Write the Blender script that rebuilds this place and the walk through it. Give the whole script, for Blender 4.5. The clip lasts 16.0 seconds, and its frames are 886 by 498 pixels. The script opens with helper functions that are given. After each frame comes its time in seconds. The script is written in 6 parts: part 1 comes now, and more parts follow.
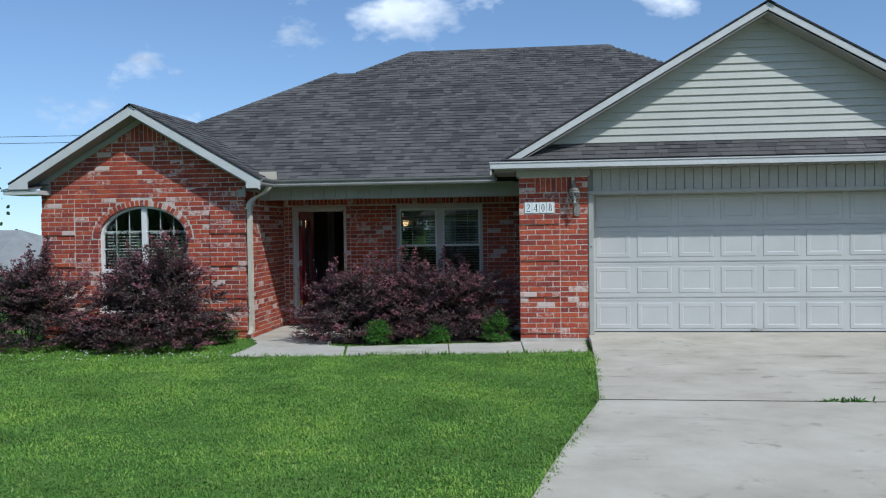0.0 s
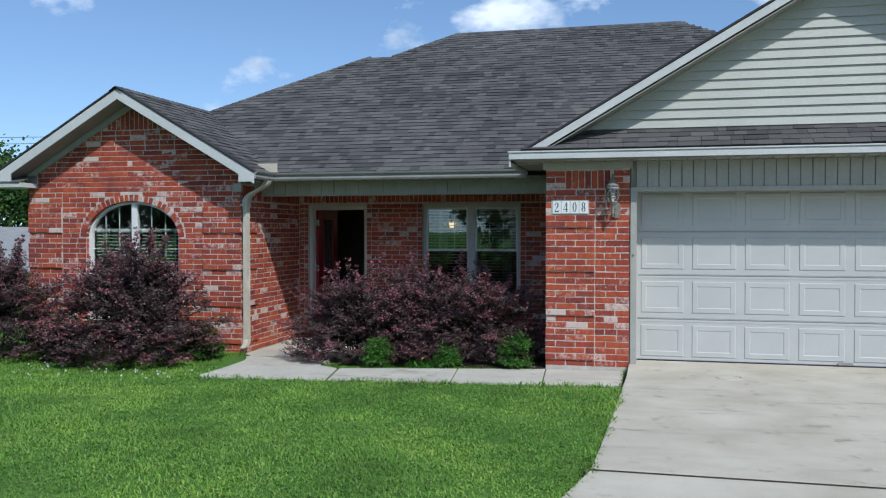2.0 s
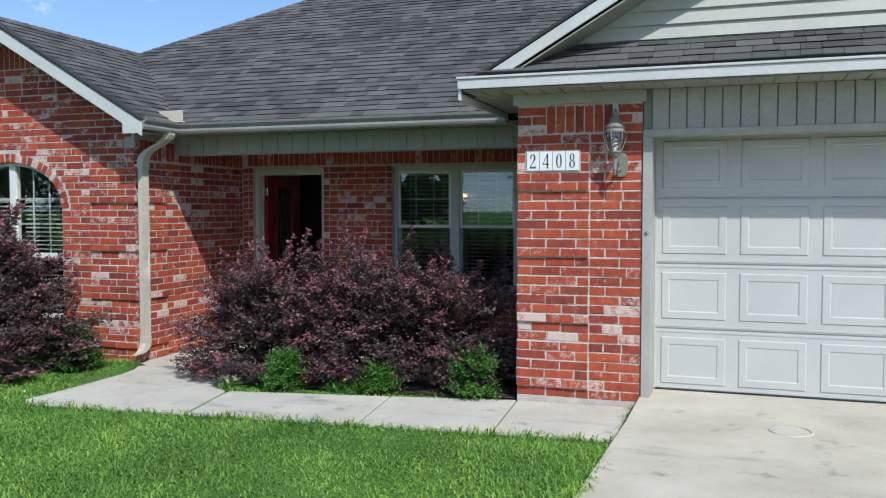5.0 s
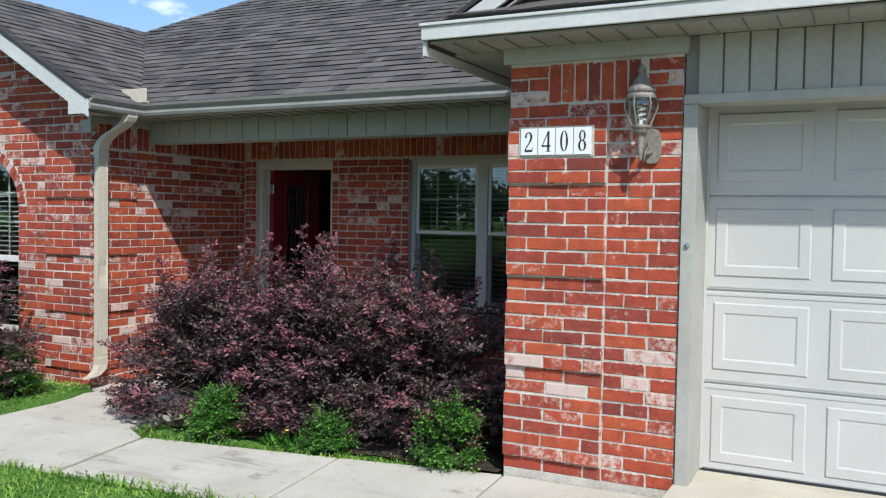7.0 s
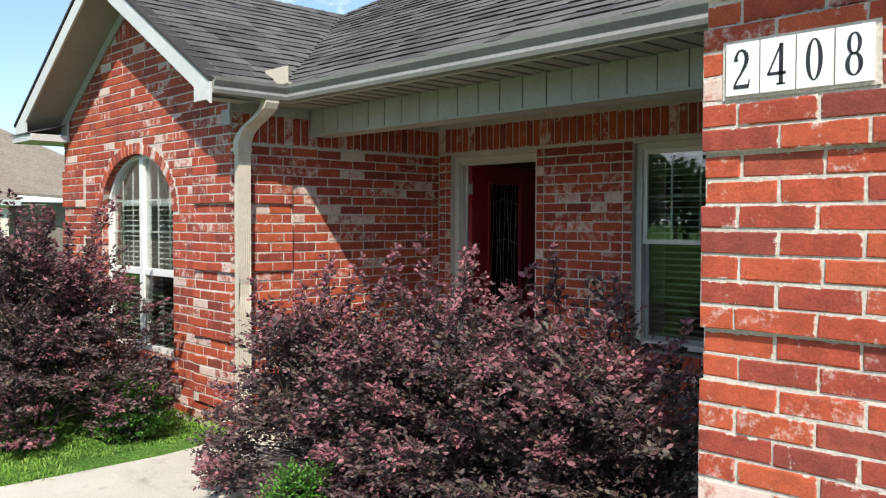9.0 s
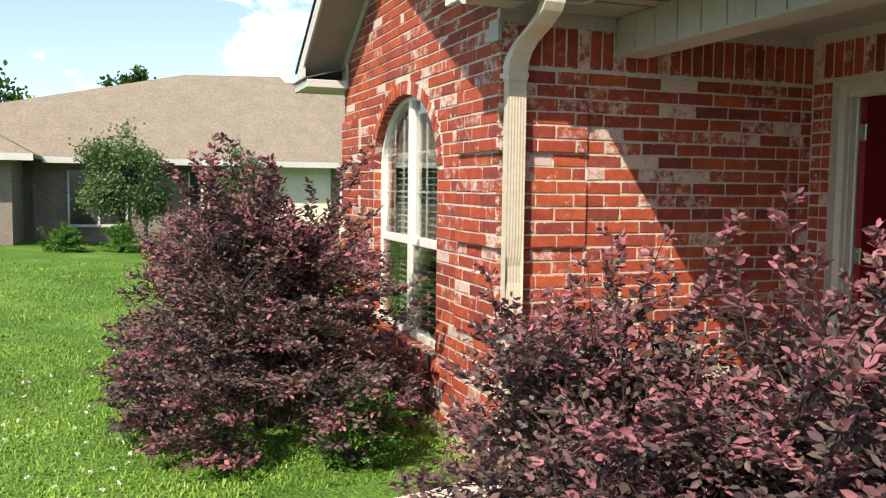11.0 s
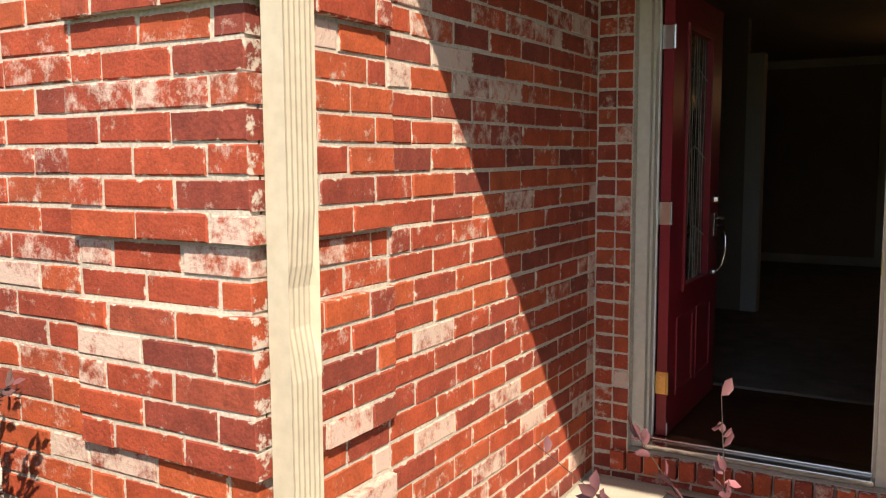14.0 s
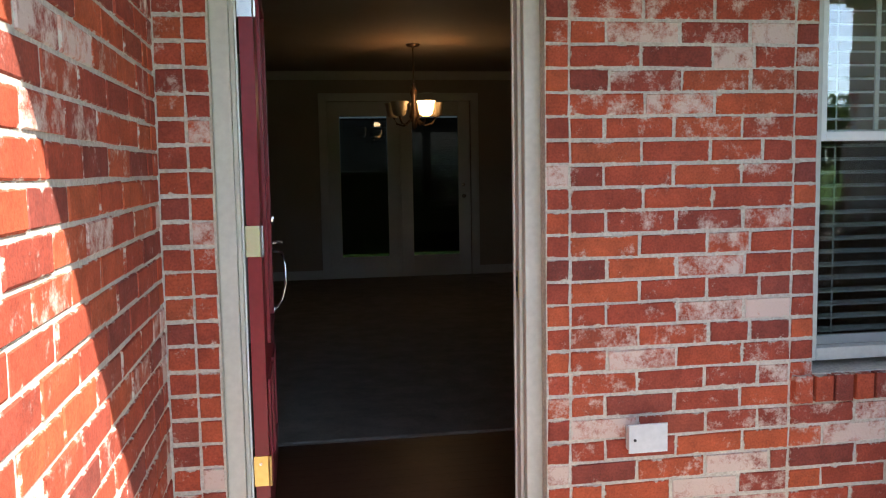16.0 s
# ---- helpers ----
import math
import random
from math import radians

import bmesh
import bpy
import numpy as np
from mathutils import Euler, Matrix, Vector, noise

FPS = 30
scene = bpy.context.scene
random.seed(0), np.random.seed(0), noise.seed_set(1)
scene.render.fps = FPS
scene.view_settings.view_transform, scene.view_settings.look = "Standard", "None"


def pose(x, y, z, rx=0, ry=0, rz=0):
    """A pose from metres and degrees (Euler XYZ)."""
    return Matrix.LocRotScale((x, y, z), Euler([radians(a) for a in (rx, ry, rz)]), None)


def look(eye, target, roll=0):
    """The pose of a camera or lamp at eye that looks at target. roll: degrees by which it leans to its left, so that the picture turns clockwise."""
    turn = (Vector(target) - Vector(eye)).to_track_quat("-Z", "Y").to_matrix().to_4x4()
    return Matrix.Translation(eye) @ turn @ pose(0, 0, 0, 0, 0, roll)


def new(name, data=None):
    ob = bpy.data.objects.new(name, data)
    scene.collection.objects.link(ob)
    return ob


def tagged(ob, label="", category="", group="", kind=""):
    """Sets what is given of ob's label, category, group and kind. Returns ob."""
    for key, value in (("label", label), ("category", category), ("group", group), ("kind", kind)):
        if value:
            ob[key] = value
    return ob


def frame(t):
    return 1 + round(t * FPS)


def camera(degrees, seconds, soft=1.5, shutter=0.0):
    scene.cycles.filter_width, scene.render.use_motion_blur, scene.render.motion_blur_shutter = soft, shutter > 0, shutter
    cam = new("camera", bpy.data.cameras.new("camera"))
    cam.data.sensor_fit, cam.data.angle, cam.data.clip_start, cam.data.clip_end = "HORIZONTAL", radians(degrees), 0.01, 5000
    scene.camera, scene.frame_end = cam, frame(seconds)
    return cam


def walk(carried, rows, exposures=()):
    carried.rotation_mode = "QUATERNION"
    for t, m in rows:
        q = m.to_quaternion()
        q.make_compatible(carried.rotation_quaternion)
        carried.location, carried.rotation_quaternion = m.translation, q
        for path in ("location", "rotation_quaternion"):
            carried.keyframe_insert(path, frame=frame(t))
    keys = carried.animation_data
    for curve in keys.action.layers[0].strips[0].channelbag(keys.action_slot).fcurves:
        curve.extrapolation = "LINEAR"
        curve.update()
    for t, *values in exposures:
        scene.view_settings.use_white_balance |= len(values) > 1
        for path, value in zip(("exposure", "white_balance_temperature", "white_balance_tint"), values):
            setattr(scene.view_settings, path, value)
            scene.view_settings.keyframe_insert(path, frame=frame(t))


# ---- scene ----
cam = camera(54.8, 16.0, 1.2)
PATH = [
    (0, (1.456, -12.619, 1.594), (1.225, -10.633, 1.545), -0.8),
    (0.5, (1.73, -12.054, 1.59), (1.399, -10.082, 1.553), -0.6),
    (1, (1.998, -11.522, 1.596), (1.611, -9.56, 1.583), -0.3),
    (1.5, (2.159, -10.954, 1.591), (1.71, -9.005, 1.571), 0.0),
    (2, (2.314, -10.402, 1.584), (1.851, -8.457, 1.542), 0.0),
    (2.5, (2.441, -9.845, 1.537), (1.958, -7.904, 1.494), 0.3),
    (3, (2.511, -9.225, 1.54), (1.991, -7.294, 1.492), -0.5),
    (3.5, (2.599, -8.653, 1.527), (2.049, -6.731, 1.467), -0.8),
    (4, (2.613, -8.054, 1.505), (2.03, -6.143, 1.423), -0.7),
    (4.5, (2.73, -7.493, 1.479), (2.123, -5.59, 1.395), -0.1),
    (5, (2.817, -6.846, 1.473), (2.171, -4.956, 1.383), 0.0),
    (7.3, (3.053, -4.317, 1.422), (2.108, -2.555, 1.36), 0.9),
    (7.5, (3.038, -4.064, 1.427), (2.057, -2.323, 1.372), 0.8),
    (8, (2.962, -3.507, 1.445), (1.835, -1.855, 1.393), 0.5),
    (8.5, (2.741, -2.933, 1.442), (1.45, -1.406, 1.394), 0.7),
    (9, (2.503, -2.392, 1.421), (1.043, -1.027, 1.357), 0.2),
    (9.5, (2.174, -1.92, 1.416), (0.548, -0.758, 1.337), 0.8),
    (10, (1.859, -1.454, 1.387), (0.062, -0.581, 1.304), 0.9),
    (10.2, (1.688, -1.313, 1.396), (-0.17, -0.578, 1.302), 1.0),
    (12.3, (-0.417, -0.885, 1.289), (-2.279, -0.181, 1.095), 0.2),
    (12.5, (-0.635, -0.833, 1.29), (-2.464, -0.048, 1.097), 0.4),
    (13, (-1.143, -0.756, 1.261), (-2.821, 0.315, 1.07), -0.1),
    (13.5, (-1.633, -0.632, 1.237), (-3.005, 0.811, 1.052), -0.7),
    (14, (-2.059, -0.515, 1.219), (-3.068, 1.202, 1.003), -0.3),
    (14.5, (-2.418, -0.359, 1.225), (-3.019, 1.54, 1.005), -2.0),
    (15, (-2.700, -0.098, 1.219), (-2.965, 1.88, 1.044), -2.1),
    (15.5, (-2.931, 0.137, 1.211), (-2.857, 2.127, 1.036), -1.1),
    (16, (-2.965, 0.4, 1.186), (-2.637, 2.362, 1.0), -1.0),
]
EXPOSURES = [(0, -0.25, 5550, 8), (3.5, 0.0, 5700, 8), (5.0, 0.15, 5750, 8), (7.5, 0.4, 6000, 9), (8.5, 0.6, 6200, 9), (9.5, 0.75, 6700, 10), (10.2, 0.85, 6900, 10), (12.5, 0.85, 8150, 16), (14.5, 0.98, 8000, 14), (15.5, 1.6, 7300, 12), (16.0, 2.15, 6600, 9)]
walk(cam, [(t, look(e, g, r)) for t, e, g, r in PATH], EXPOSURES)

# world, sun and exposure
SUN_DIR = Vector((0.95, -1.0, 1.4)).normalized()      # from the ground towards the sun
sky = bpy.data.worlds.new("sky")
scene.world = sky
sky.use_nodes = True
wn, wl = sky.node_tree.nodes, sky.node_tree.links
bg = wn["Background"]
tex = wn.new("ShaderNodeTexSky")
tex.sky_type = 'NISHITA'
tex.sun_disc = False
tex.sun_elevation = math.asin(SUN_DIR.z)
tex.sun_rotation = math.atan2(SUN_DIR.x, SUN_DIR.y)
tex.air_density, tex.dust_density, tex.ozone_density = 1.0, 0.4, 1.5
coord = wn.new("ShaderNodeTexCoord")
stretch = wn.new("ShaderNodeMapping")
stretch.inputs["Scale"].default_value = (1.0, 1.0, 1.7)
stretch.inputs["Location"].default_value = (0.9, 0.55, 0.2)
puffs = wn.new("ShaderNodeTexNoise")
puffs.inputs["Scale"].default_value = 4.6
puffs.inputs["Detail"].default_value = 7.0
puffs.inputs["Roughness"].default_value = 0.55
cover = wn.new("ShaderNodeValToRGB")
cover.color_ramp.elements[0].position, cover.color_ramp.elements[1].position = 0.56, 0.64
blend = wn.new("ShaderNodeMixRGB")
raised = wn.new("ShaderNodeVectorMath")
raised.operation = 'ADD'
raised.inputs[1].default_value = (0.0, 0.0, 0.065)
unit = wn.new("ShaderNodeVectorMath")
unit.operation = 'NORMALIZE'
wl.new(coord.outputs["Generated"], raised.inputs[0])
wl.new(raised.outputs[0], unit.inputs[0])
wl.new(unit.outputs[0], tex.inputs[0])
billow = wn.new("ShaderNodeTexNoise")
billow.inputs["Scale"].default_value, billow.inputs["Detail"].default_value = 11.0, 6.0
shade = wn.new("ShaderNodeValToRGB")
shade.color_ramp.elements[0].position, shade.color_ramp.elements[1].position = 0.35, 0.62
shade.color_ramp.elements[0].color, shade.color_ramp.elements[1].color = (4.6, 5.1, 5.8, 1), (8.6, 8.8, 9.0, 1)
wl.new(stretch.outputs[0], billow.inputs["Vector"])
wl.new(billow.outputs["Fac"], shade.inputs[0])
wl.new(shade.outputs[0], blend.inputs[2])
wl.new(coord.outputs["Generated"], stretch.inputs[0])
wl.new(stretch.outputs[0], puffs.inputs["Vector"])
wl.new(puffs.outputs["Fac"], cover.inputs[0])
wl.new(cover.outputs[0], blend.inputs[0])
wl.new(tex.outputs[0], blend.inputs[1])
wl.new(blend.outputs[0], bg.inputs[0])
bg.inputs[1].default_value = 0.145

sun_data = bpy.data.lights.new("sun", 'SUN')
sun_data.energy, sun_data.angle, sun_data.color = 4.2, radians(0.6), (1.0, 0.95, 0.86)
sun = new("sun", sun_data)
sun.matrix_world = look(SUN_DIR * 40, (0, 0, 0))


# materials
def node_mat(name):
    m = bpy.data.materials.new(name)
    m.use_nodes = True
    return m, m.node_tree.nodes, m.node_tree.links, m.node_tree.nodes["Principled BSDF"]


def noise_node(n, l, scale, detail=4.0, rough=0.55, vec=None):
    t = n.new("ShaderNodeTexNoise")
    t.inputs["Scale"].default_value, t.inputs["Detail"].default_value, t.inputs["Roughness"].default_value = scale, detail, rough
    if vec is None:
        vec = n.new("ShaderNodeNewGeometry").outputs["Position"]
    l.new(vec, t.inputs["Vector"])
    return t.outputs["Fac"]


def ramp(n, l, fac, stops, constant=False):
    r = n.new("ShaderNodeValToRGB")
    while len(r.color_ramp.elements) < len(stops):
        r.color_ramp.elements.new(0.5)
    for e, (p, c) in zip(r.color_ramp.elements, stops):
        e.position = p
        e.color = (*c, 1) if len(c) == 3 else c
    if constant:
        r.color_ramp.interpolation = 'CONSTANT'
    l.new(fac, r.inputs[0])
    return r.outputs[0]


def mix(n, l, fac, a, b, kind='MIX'):
    m = n.new("ShaderNodeMixRGB")
    m.blend_type = kind
    for i, v in ((0, fac), (1, a), (2, b)):
        if hasattr(v, "links"):
            l.new(v, m.inputs[i])
        elif i == 0:
            m.inputs[0].default_value = v
        else:
            m.inputs[i].default_value = (*v, 1)
    return m.outputs[0]


def bump(n, l, bsdf, height, strength, distance=0.01):
    b = n.new("ShaderNodeBump")
    b.inputs["Strength"].default_value, b.inputs["Distance"].default_value = strength, distance
    l.new(height, b.inputs["Height"])
    l.new(b.outputs[0], bsdf.inputs["Normal"])


def surface(name, c1, c2, scale=6.0, rough=0.7, fine=60.0, fine_amount=0.25, bump_strength=0.2, bump_dist=0.004, metal=0.0, spec=0.4):
    """A plain real surface with variation at two scales."""
    m, n, l, b = node_mat(name)
    big = ramp(n, l, noise_node(n, l, scale, 5), [(0.3, c1), (0.7, c2)])
    small = noise_node(n, l, fine, 5)
    dark = ramp(n, l, small, [(0.35, (1 - fine_amount,) * 3), (0.65, (1.0, 1.0, 1.0))])
    l.new(mix(n, l, 1.0, big, dark, 'MULTIPLY'), b.inputs["Base Color"])
    b.inputs["Roughness"].default_value, b.inputs["Metallic"].default_value = rough, metal
    b.inputs["Specular IOR Level"].default_value = spec
    bump(n, l, b, small, bump_strength, bump_dist)
    return m


def brick_mat(name, per_island):
    m, n, l, b = node_mat(name)
    r = n.new("ShaderNodeNewGeometry").outputs["Random Per Island"] if per_island else n.new("ShaderNodeObjectInfo").outputs["Random"]
    clay = ramp(n, l, r, [(0.0, (0.20, 0.046, 0.036)), (0.12, (0.265, 0.052, 0.035)), (0.35, (0.325, 0.060, 0.034)), (0.6, (0.37, 0.070, 0.035)), (0.88, (0.42, 0.090, 0.038)), (1.0, (0.24, 0.054, 0.040))])
    wash = n.new("ShaderNodeMath"); wash.operation = 'MULTIPLY'; wash.inputs[1].default_value = 7.31
    l.new(r, wash.inputs[0])
    part_of = n.new("ShaderNodeMath"); part_of.operation = 'FRACT'
    l.new(wash.outputs[0], part_of.inputs[0])
    push = ramp(n, l, part_of.outputs[0], [(0.0, (0, 0, 0)), (0.5, (0.015,) * 3), (0.76, (0.085,) * 3), (0.9, (0.145,) * 3), (0.975, (0.26,) * 3), (1.0, (0.32,) * 3)])
    smear = noise_node(n, l, 15.0, 10, 0.78)
    add = n.new("ShaderNodeMath"); add.operation = 'ADD'
    l.new(smear, add.inputs[0]); l.new(push, add.inputs[1])
    mask = ramp(n, l, add.outputs[0], [(0.60, (0, 0, 0)), (0.74, (0.85,) * 3)])
    grit = noise_node(n, l, 140.0, 4)
    speck = ramp(n, l, grit, [(0.3, (0.72,) * 3), (0.6, (1.05, 1.03, 1.0))])
    body = mix(n, l, 1.0, clay, speck, 'MULTIPLY')
    drift = ramp(n, l, noise_node(n, l, 14.0, 5), [(0.32, (0.78,) * 3), (0.7, (1.2, 1.18, 1.14))])
    body = mix(n, l, 1.0, body, drift, 'MULTIPLY')
    stained = mix(n, l, mask, body, (0.60, 0.49, 0.43))
    if not per_island:
        # mortar left on the arrises by the trowel
        split = n.new("ShaderNodeSeparateXYZ")
        l.new(n.new("ShaderNodeTexCoord").outputs["Generated"], split.inputs[0])

        def calc(op, a, c):
            q = n.new("ShaderNodeMath"); q.operation = op
            for i, v in enumerate((a, c)):
                if hasattr(v, "links"):
                    l.new(v, q.inputs[i])
                else:
                    q.inputs[i].default_value = v
            return q.outputs[0]

        ex = calc('MULTIPLY', calc('SUBTRACT', 0.5, calc('ABSOLUTE', calc('SUBTRACT', split.outputs[0], 0.5), 0.0)), 3.0)
        ez = calc('SUBTRACT', 0.5, calc('ABSOLUTE', calc('SUBTRACT', split.outputs[2], 0.5), 0.0))
        edge = calc('ADD', calc('MINIMUM', ex, ez), calc('MULTIPLY', noise_node(n, l, 30.0, 6, 0.65), -0.62))
        slop = ramp(n, l, calc('ADD', edge, 0.5), [(0.16, (0.9,) * 3), (0.215, (0, 0, 0))])
        stained = mix(n, l, slop, stained, (0.52, 0.475, 0.41))
    l.new(stained, b.inputs["Base Color"])
    b.inputs["Roughness"].default_value = 0.82
    b.inputs["Specular IOR Level"].default_value = 0.3
    bump(n, l, b, noise_node(n, l, 70.0, 6), 0.5, 0.006)
    return m


def shingle_mat(name, per_island):
    m, n, l, b = node_mat(name)
    r = n.new("ShaderNodeNewGeometry").outputs["Random Per Island"] if per_island else n.new("ShaderNodeObjectInfo").outputs["Random"]
    tone = ramp(n, l, r, [(0.0, (0.060, 0.057, 0.057)), (0.25, (0.074, 0.071, 0.069)), (0.45, (0.094, 0.089, 0.085)), (0.8, (0.108, 0.102, 0.097)), (1.0, (0.124, 0.117, 0.110))])
    grain = ramp(n, l, noise_node(n, l, 260.0, 3), [(0.3, (0.78,) * 3), (0.7, (1.2,) * 3)])
    streak = ramp(n, l, noise_node(n, l, 0.8, 6, 0.65), [(0.32, (0.78,) * 3), (0.62, (1.1,) * 3)])
    l.new(mix(n, l, 1.0, mix(n, l, 1.0, tone, grain, 'MULTIPLY'), streak, 'MULTIPLY'), b.inputs["Base Color"])
    b.inputs["Roughness"].default_value = 0.92
    b.inputs["Specular IOR Level"].default_value = 0.25
    bump(n, l, b, noise_node(n, l, 300.0, 3), 0.3, 0.003)
    return m


def leaf_mat(name, stops, rough=0.45, sheen=0.3, patch=3.5, warm=(1.25, 1.25, 1.25)):
    m, n, l, b = node_mat(name)
    r = n.new("ShaderNodeNewGeometry").outputs["Random Per Island"]
    tone = ramp(n, l, r, stops)
    clump = ramp(n, l, noise_node(n, l, patch, 5), [(0.3, (0.62,) * 3), (0.5, (1.0,) * 3), (0.68, warm)])
    col = mix(n, l, 1.0, tone, clump, 'MULTIPLY')
    l.new(col, b.inputs["Base Color"])
    b.inputs["Roughness"].default_value = rough
    b.inputs["Specular IOR Level"].default_value = sheen
    thin = n.new("ShaderNodeBsdfTranslucent")
    l.new(col, thin.inputs[0])
    both = n.new("ShaderNodeMixShader")
    both.inputs[0].default_value = 0.25
    l.new(b.outputs[0], both.inputs[1]); l.new(thin.outputs[0], both.inputs[2])
    l.new(both.outputs[0], n["Material Output"].inputs[0])
    return m


def glass_mat(name, tint=(0.9, 0.94, 0.93), floor=0.05):
    m, n, l, b = node_mat(name)
    clear = n.new("ShaderNodeBsdfTransparent"); clear.inputs[0].default_value = (*tint, 1)
    gloss = n.new("ShaderNodeBsdfGlossy"); gloss.inputs["Roughness"].default_value = 0.015
    face = n.new("ShaderNodeLayerWeight"); face.inputs[0].default_value = 0.5
    steep = n.new("ShaderNodeMath"); steep.operation = 'POWER'; steep.inputs[1].default_value = 4.0
    amount = n.new("ShaderNodeMath"); amount.operation = 'MULTIPLY_ADD'
    amount.inputs[1].default_value, amount.inputs[2].default_value = 0.9, floor
    l.new(face.outputs["Facing"], steep.inputs[0]); l.new(steep.outputs[0], amount.inputs[0])
    both = n.new("ShaderNodeMixShader")
    l.new(amount.outputs[0], both.inputs[0]); l.new(clear.outputs[0], both.inputs[1]); l.new(gloss.outputs[0], both.inputs[2])
    l.new(both.outputs[0], n["Material Output"].inputs[0])
    return m


def glow_mat(name, color, strength):
    m, n, l, b = node_mat(name)
    b.inputs["Base Color"].default_value = (*color, 1)
    b.inputs["Emission Color"].default_value = (*color, 1)
    b.inputs["Emission Strength"].default_value = strength
    return m


def ground_mat(name):
    """Lawn soil and turf between the blades, paler where worn, clover-dark in patches."""
    m, n, l, b = node_mat(name)
    turf = ramp(n, l, noise_node(n, l, 0.9, 6), [(0.3, (0.065, 0.15, 0.027)), (0.52, (0.11, 0.225, 0.04)), (0.75, (0.18, 0.30, 0.065))])
    fleck = ramp(n, l, noise_node(n, l, 45.0, 5), [(0.3, (0.45,) * 3), (0.7, (1.3,) * 3)])
    l.new(mix(n, l, 1.0, turf, fleck, 'MULTIPLY'), b.inputs["Base Color"])
    b.inputs["Roughness"].default_value = 0.95
    b.inputs["Specular IOR Level"].default_value = 0.1
    bump(n, l, b, noise_node(n, l, 60.0, 5), 0.9, 0.03)
    return m


def concrete_mat(name, c1, c2):
    m, n, l, b = node_mat(name)
    base = ramp(n, l, noise_node(n, l, 1.3, 7, 0.62), [(0.3, c1), (0.72, c2)])
    fine = ramp(n, l, noise_node(n, l, 120.0, 4), [(0.3, (0.8,) * 3), (0.65, (1.05,) * 3)])
    spots = ramp(n, l, noise_node(n, l, 3.1, 9, 0.7), [(0.28, (0.5, 0.47, 0.43)), (0.42, (1, 1, 1))])
    col = mix(n, l, 1.0, mix(n, l, 1.0, base, fine, 'MULTIPLY'), spots, 'MULTIPLY')
    lay = n.new("ShaderNodeMapping")
    lay.inputs["Scale"].default_value = (0.5, 2.4, 1.0)
    l.new(n.new("ShaderNodeNewGeometry").outputs["Position"], lay.inputs[0])
    streaks = ramp(n, l, noise_node(n, l, 1.0, 8, 0.66, lay.outputs[0]), [(0.31, (0.50, 0.47, 0.43)), (0.385, (0.9,) * 3), (0.45, (1.0,) * 3)])
    col = mix(n, l, 1.0, col, streaks, 'MULTIPLY')
    l.new(col, b.inputs["Base Color"])
    b.inputs["Roughness"].default_value = 0.88
    b.inputs["Specular IOR Level"].default_value = 0.3
    bump(n, l, b, noise_node(n, l, 180.0, 5), 0.35, 0.003)
    return m


BRICK = brick_mat("brick_piece", False)
BRICK_FIELD = brick_mat("brick_joined", True)
MORTAR = surface("mortar", (0.50, 0.45, 0.385), (0.63, 0.575, 0.50), 7, 0.95, 90, 0.3, 0.6, 0.006)
SHINGLE = shingle_mat("shingle_piece", False)
SHINGLE_FIELD = shingle_mat("shingle_joined", True)
ROOF_DECK = surface("roof_felt", (0.035, 0.033, 0.032), (0.055, 0.05, 0.048), 3, 0.95, 200, 0.4)
TRIM = surface("trim_white", (0.50, 0.495, 0.47), (0.57, 0.565, 0.54), 3, 0.45, 30, 0.08, 0.05)
CLAY_TRIM = surface("trim_clay", (0.35, 0.34, 0.30), (0.405, 0.39, 0.345), 3, 0.5, 30, 0.1, 0.08)
GROOVE = surface("soffit_seam", (0.20, 0.19, 0.165), (0.24, 0.23, 0.20), 3, 0.7, 30, 0.1)
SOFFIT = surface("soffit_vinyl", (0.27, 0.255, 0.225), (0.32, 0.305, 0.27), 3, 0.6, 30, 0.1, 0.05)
SIDING = surface("siding_vinyl", (0.43, 0.42, 0.365), (0.48, 0.47, 0.41), 2, 0.5, 40, 0.08, 0.05)
SPOUT = surface("spout_metal", (0.50, 0.445, 0.35), (0.56, 0.50, 0.40), 4, 0.4, 30, 0.12, 0.05)
GUTTER = surface("gutter_metal", (0.22, 0.215, 0.20), (0.27, 0.265, 0.245), 4, 0.4, 30, 0.12, 0.05)
GARAGE = surface("garage_door_paint", (0.47, 0.465, 0.44), (0.52, 0.515, 0.485), 2, 0.42, 90, 0.06, 0.08, 0.002)
CONCRETE = concrete_mat("concrete", (0.43, 0.38, 0.295), (0.60, 0.545, 0.44))
CONCRETE_WALK = concrete_mat("concrete_walk", (0.45, 0.41, 0.335), (0.60, 0.56, 0.475))
GROUND = ground_mat("turf")
BLADE = leaf_mat("grass_blade", [(0.0, (0.12, 0.255, 0.036)), (0.4, (0.16, 0.315, 0.047)), (0.8, (0.22, 0.37, 0.065)), (1.0, (0.33, 0.41, 0.13))], 0.6, 0.2, 1.0, (1.55, 1.35, 1.2))
PURPLE = leaf_mat("purple_leaf", [(0.0, (0.050, 0.035, 0.038)), (0.25, (0.084, 0.054, 0.058)), (0.45, (0.110, 0.098, 0.080)), (0.6, (0.130, 0.066, 0.072)), (0.8, (0.155, 0.095, 0.095)), (0.92, (0.165, 0.143, 0.10)), (1.0, (0.22, 0.10, 0.11))], 0.5, 0.25, 3.5, (1.15, 1.1, 1.12))
PINK_LEAF = leaf_mat("young_purple_leaf", [(0.0, (0.16, 0.075, 0.082)), (0.4, (0.24, 0.10, 0.112)), (0.75, (0.32, 0.125, 0.145)), (1.0, (0.42, 0.155, 0.175))], 0.5, 0.25)
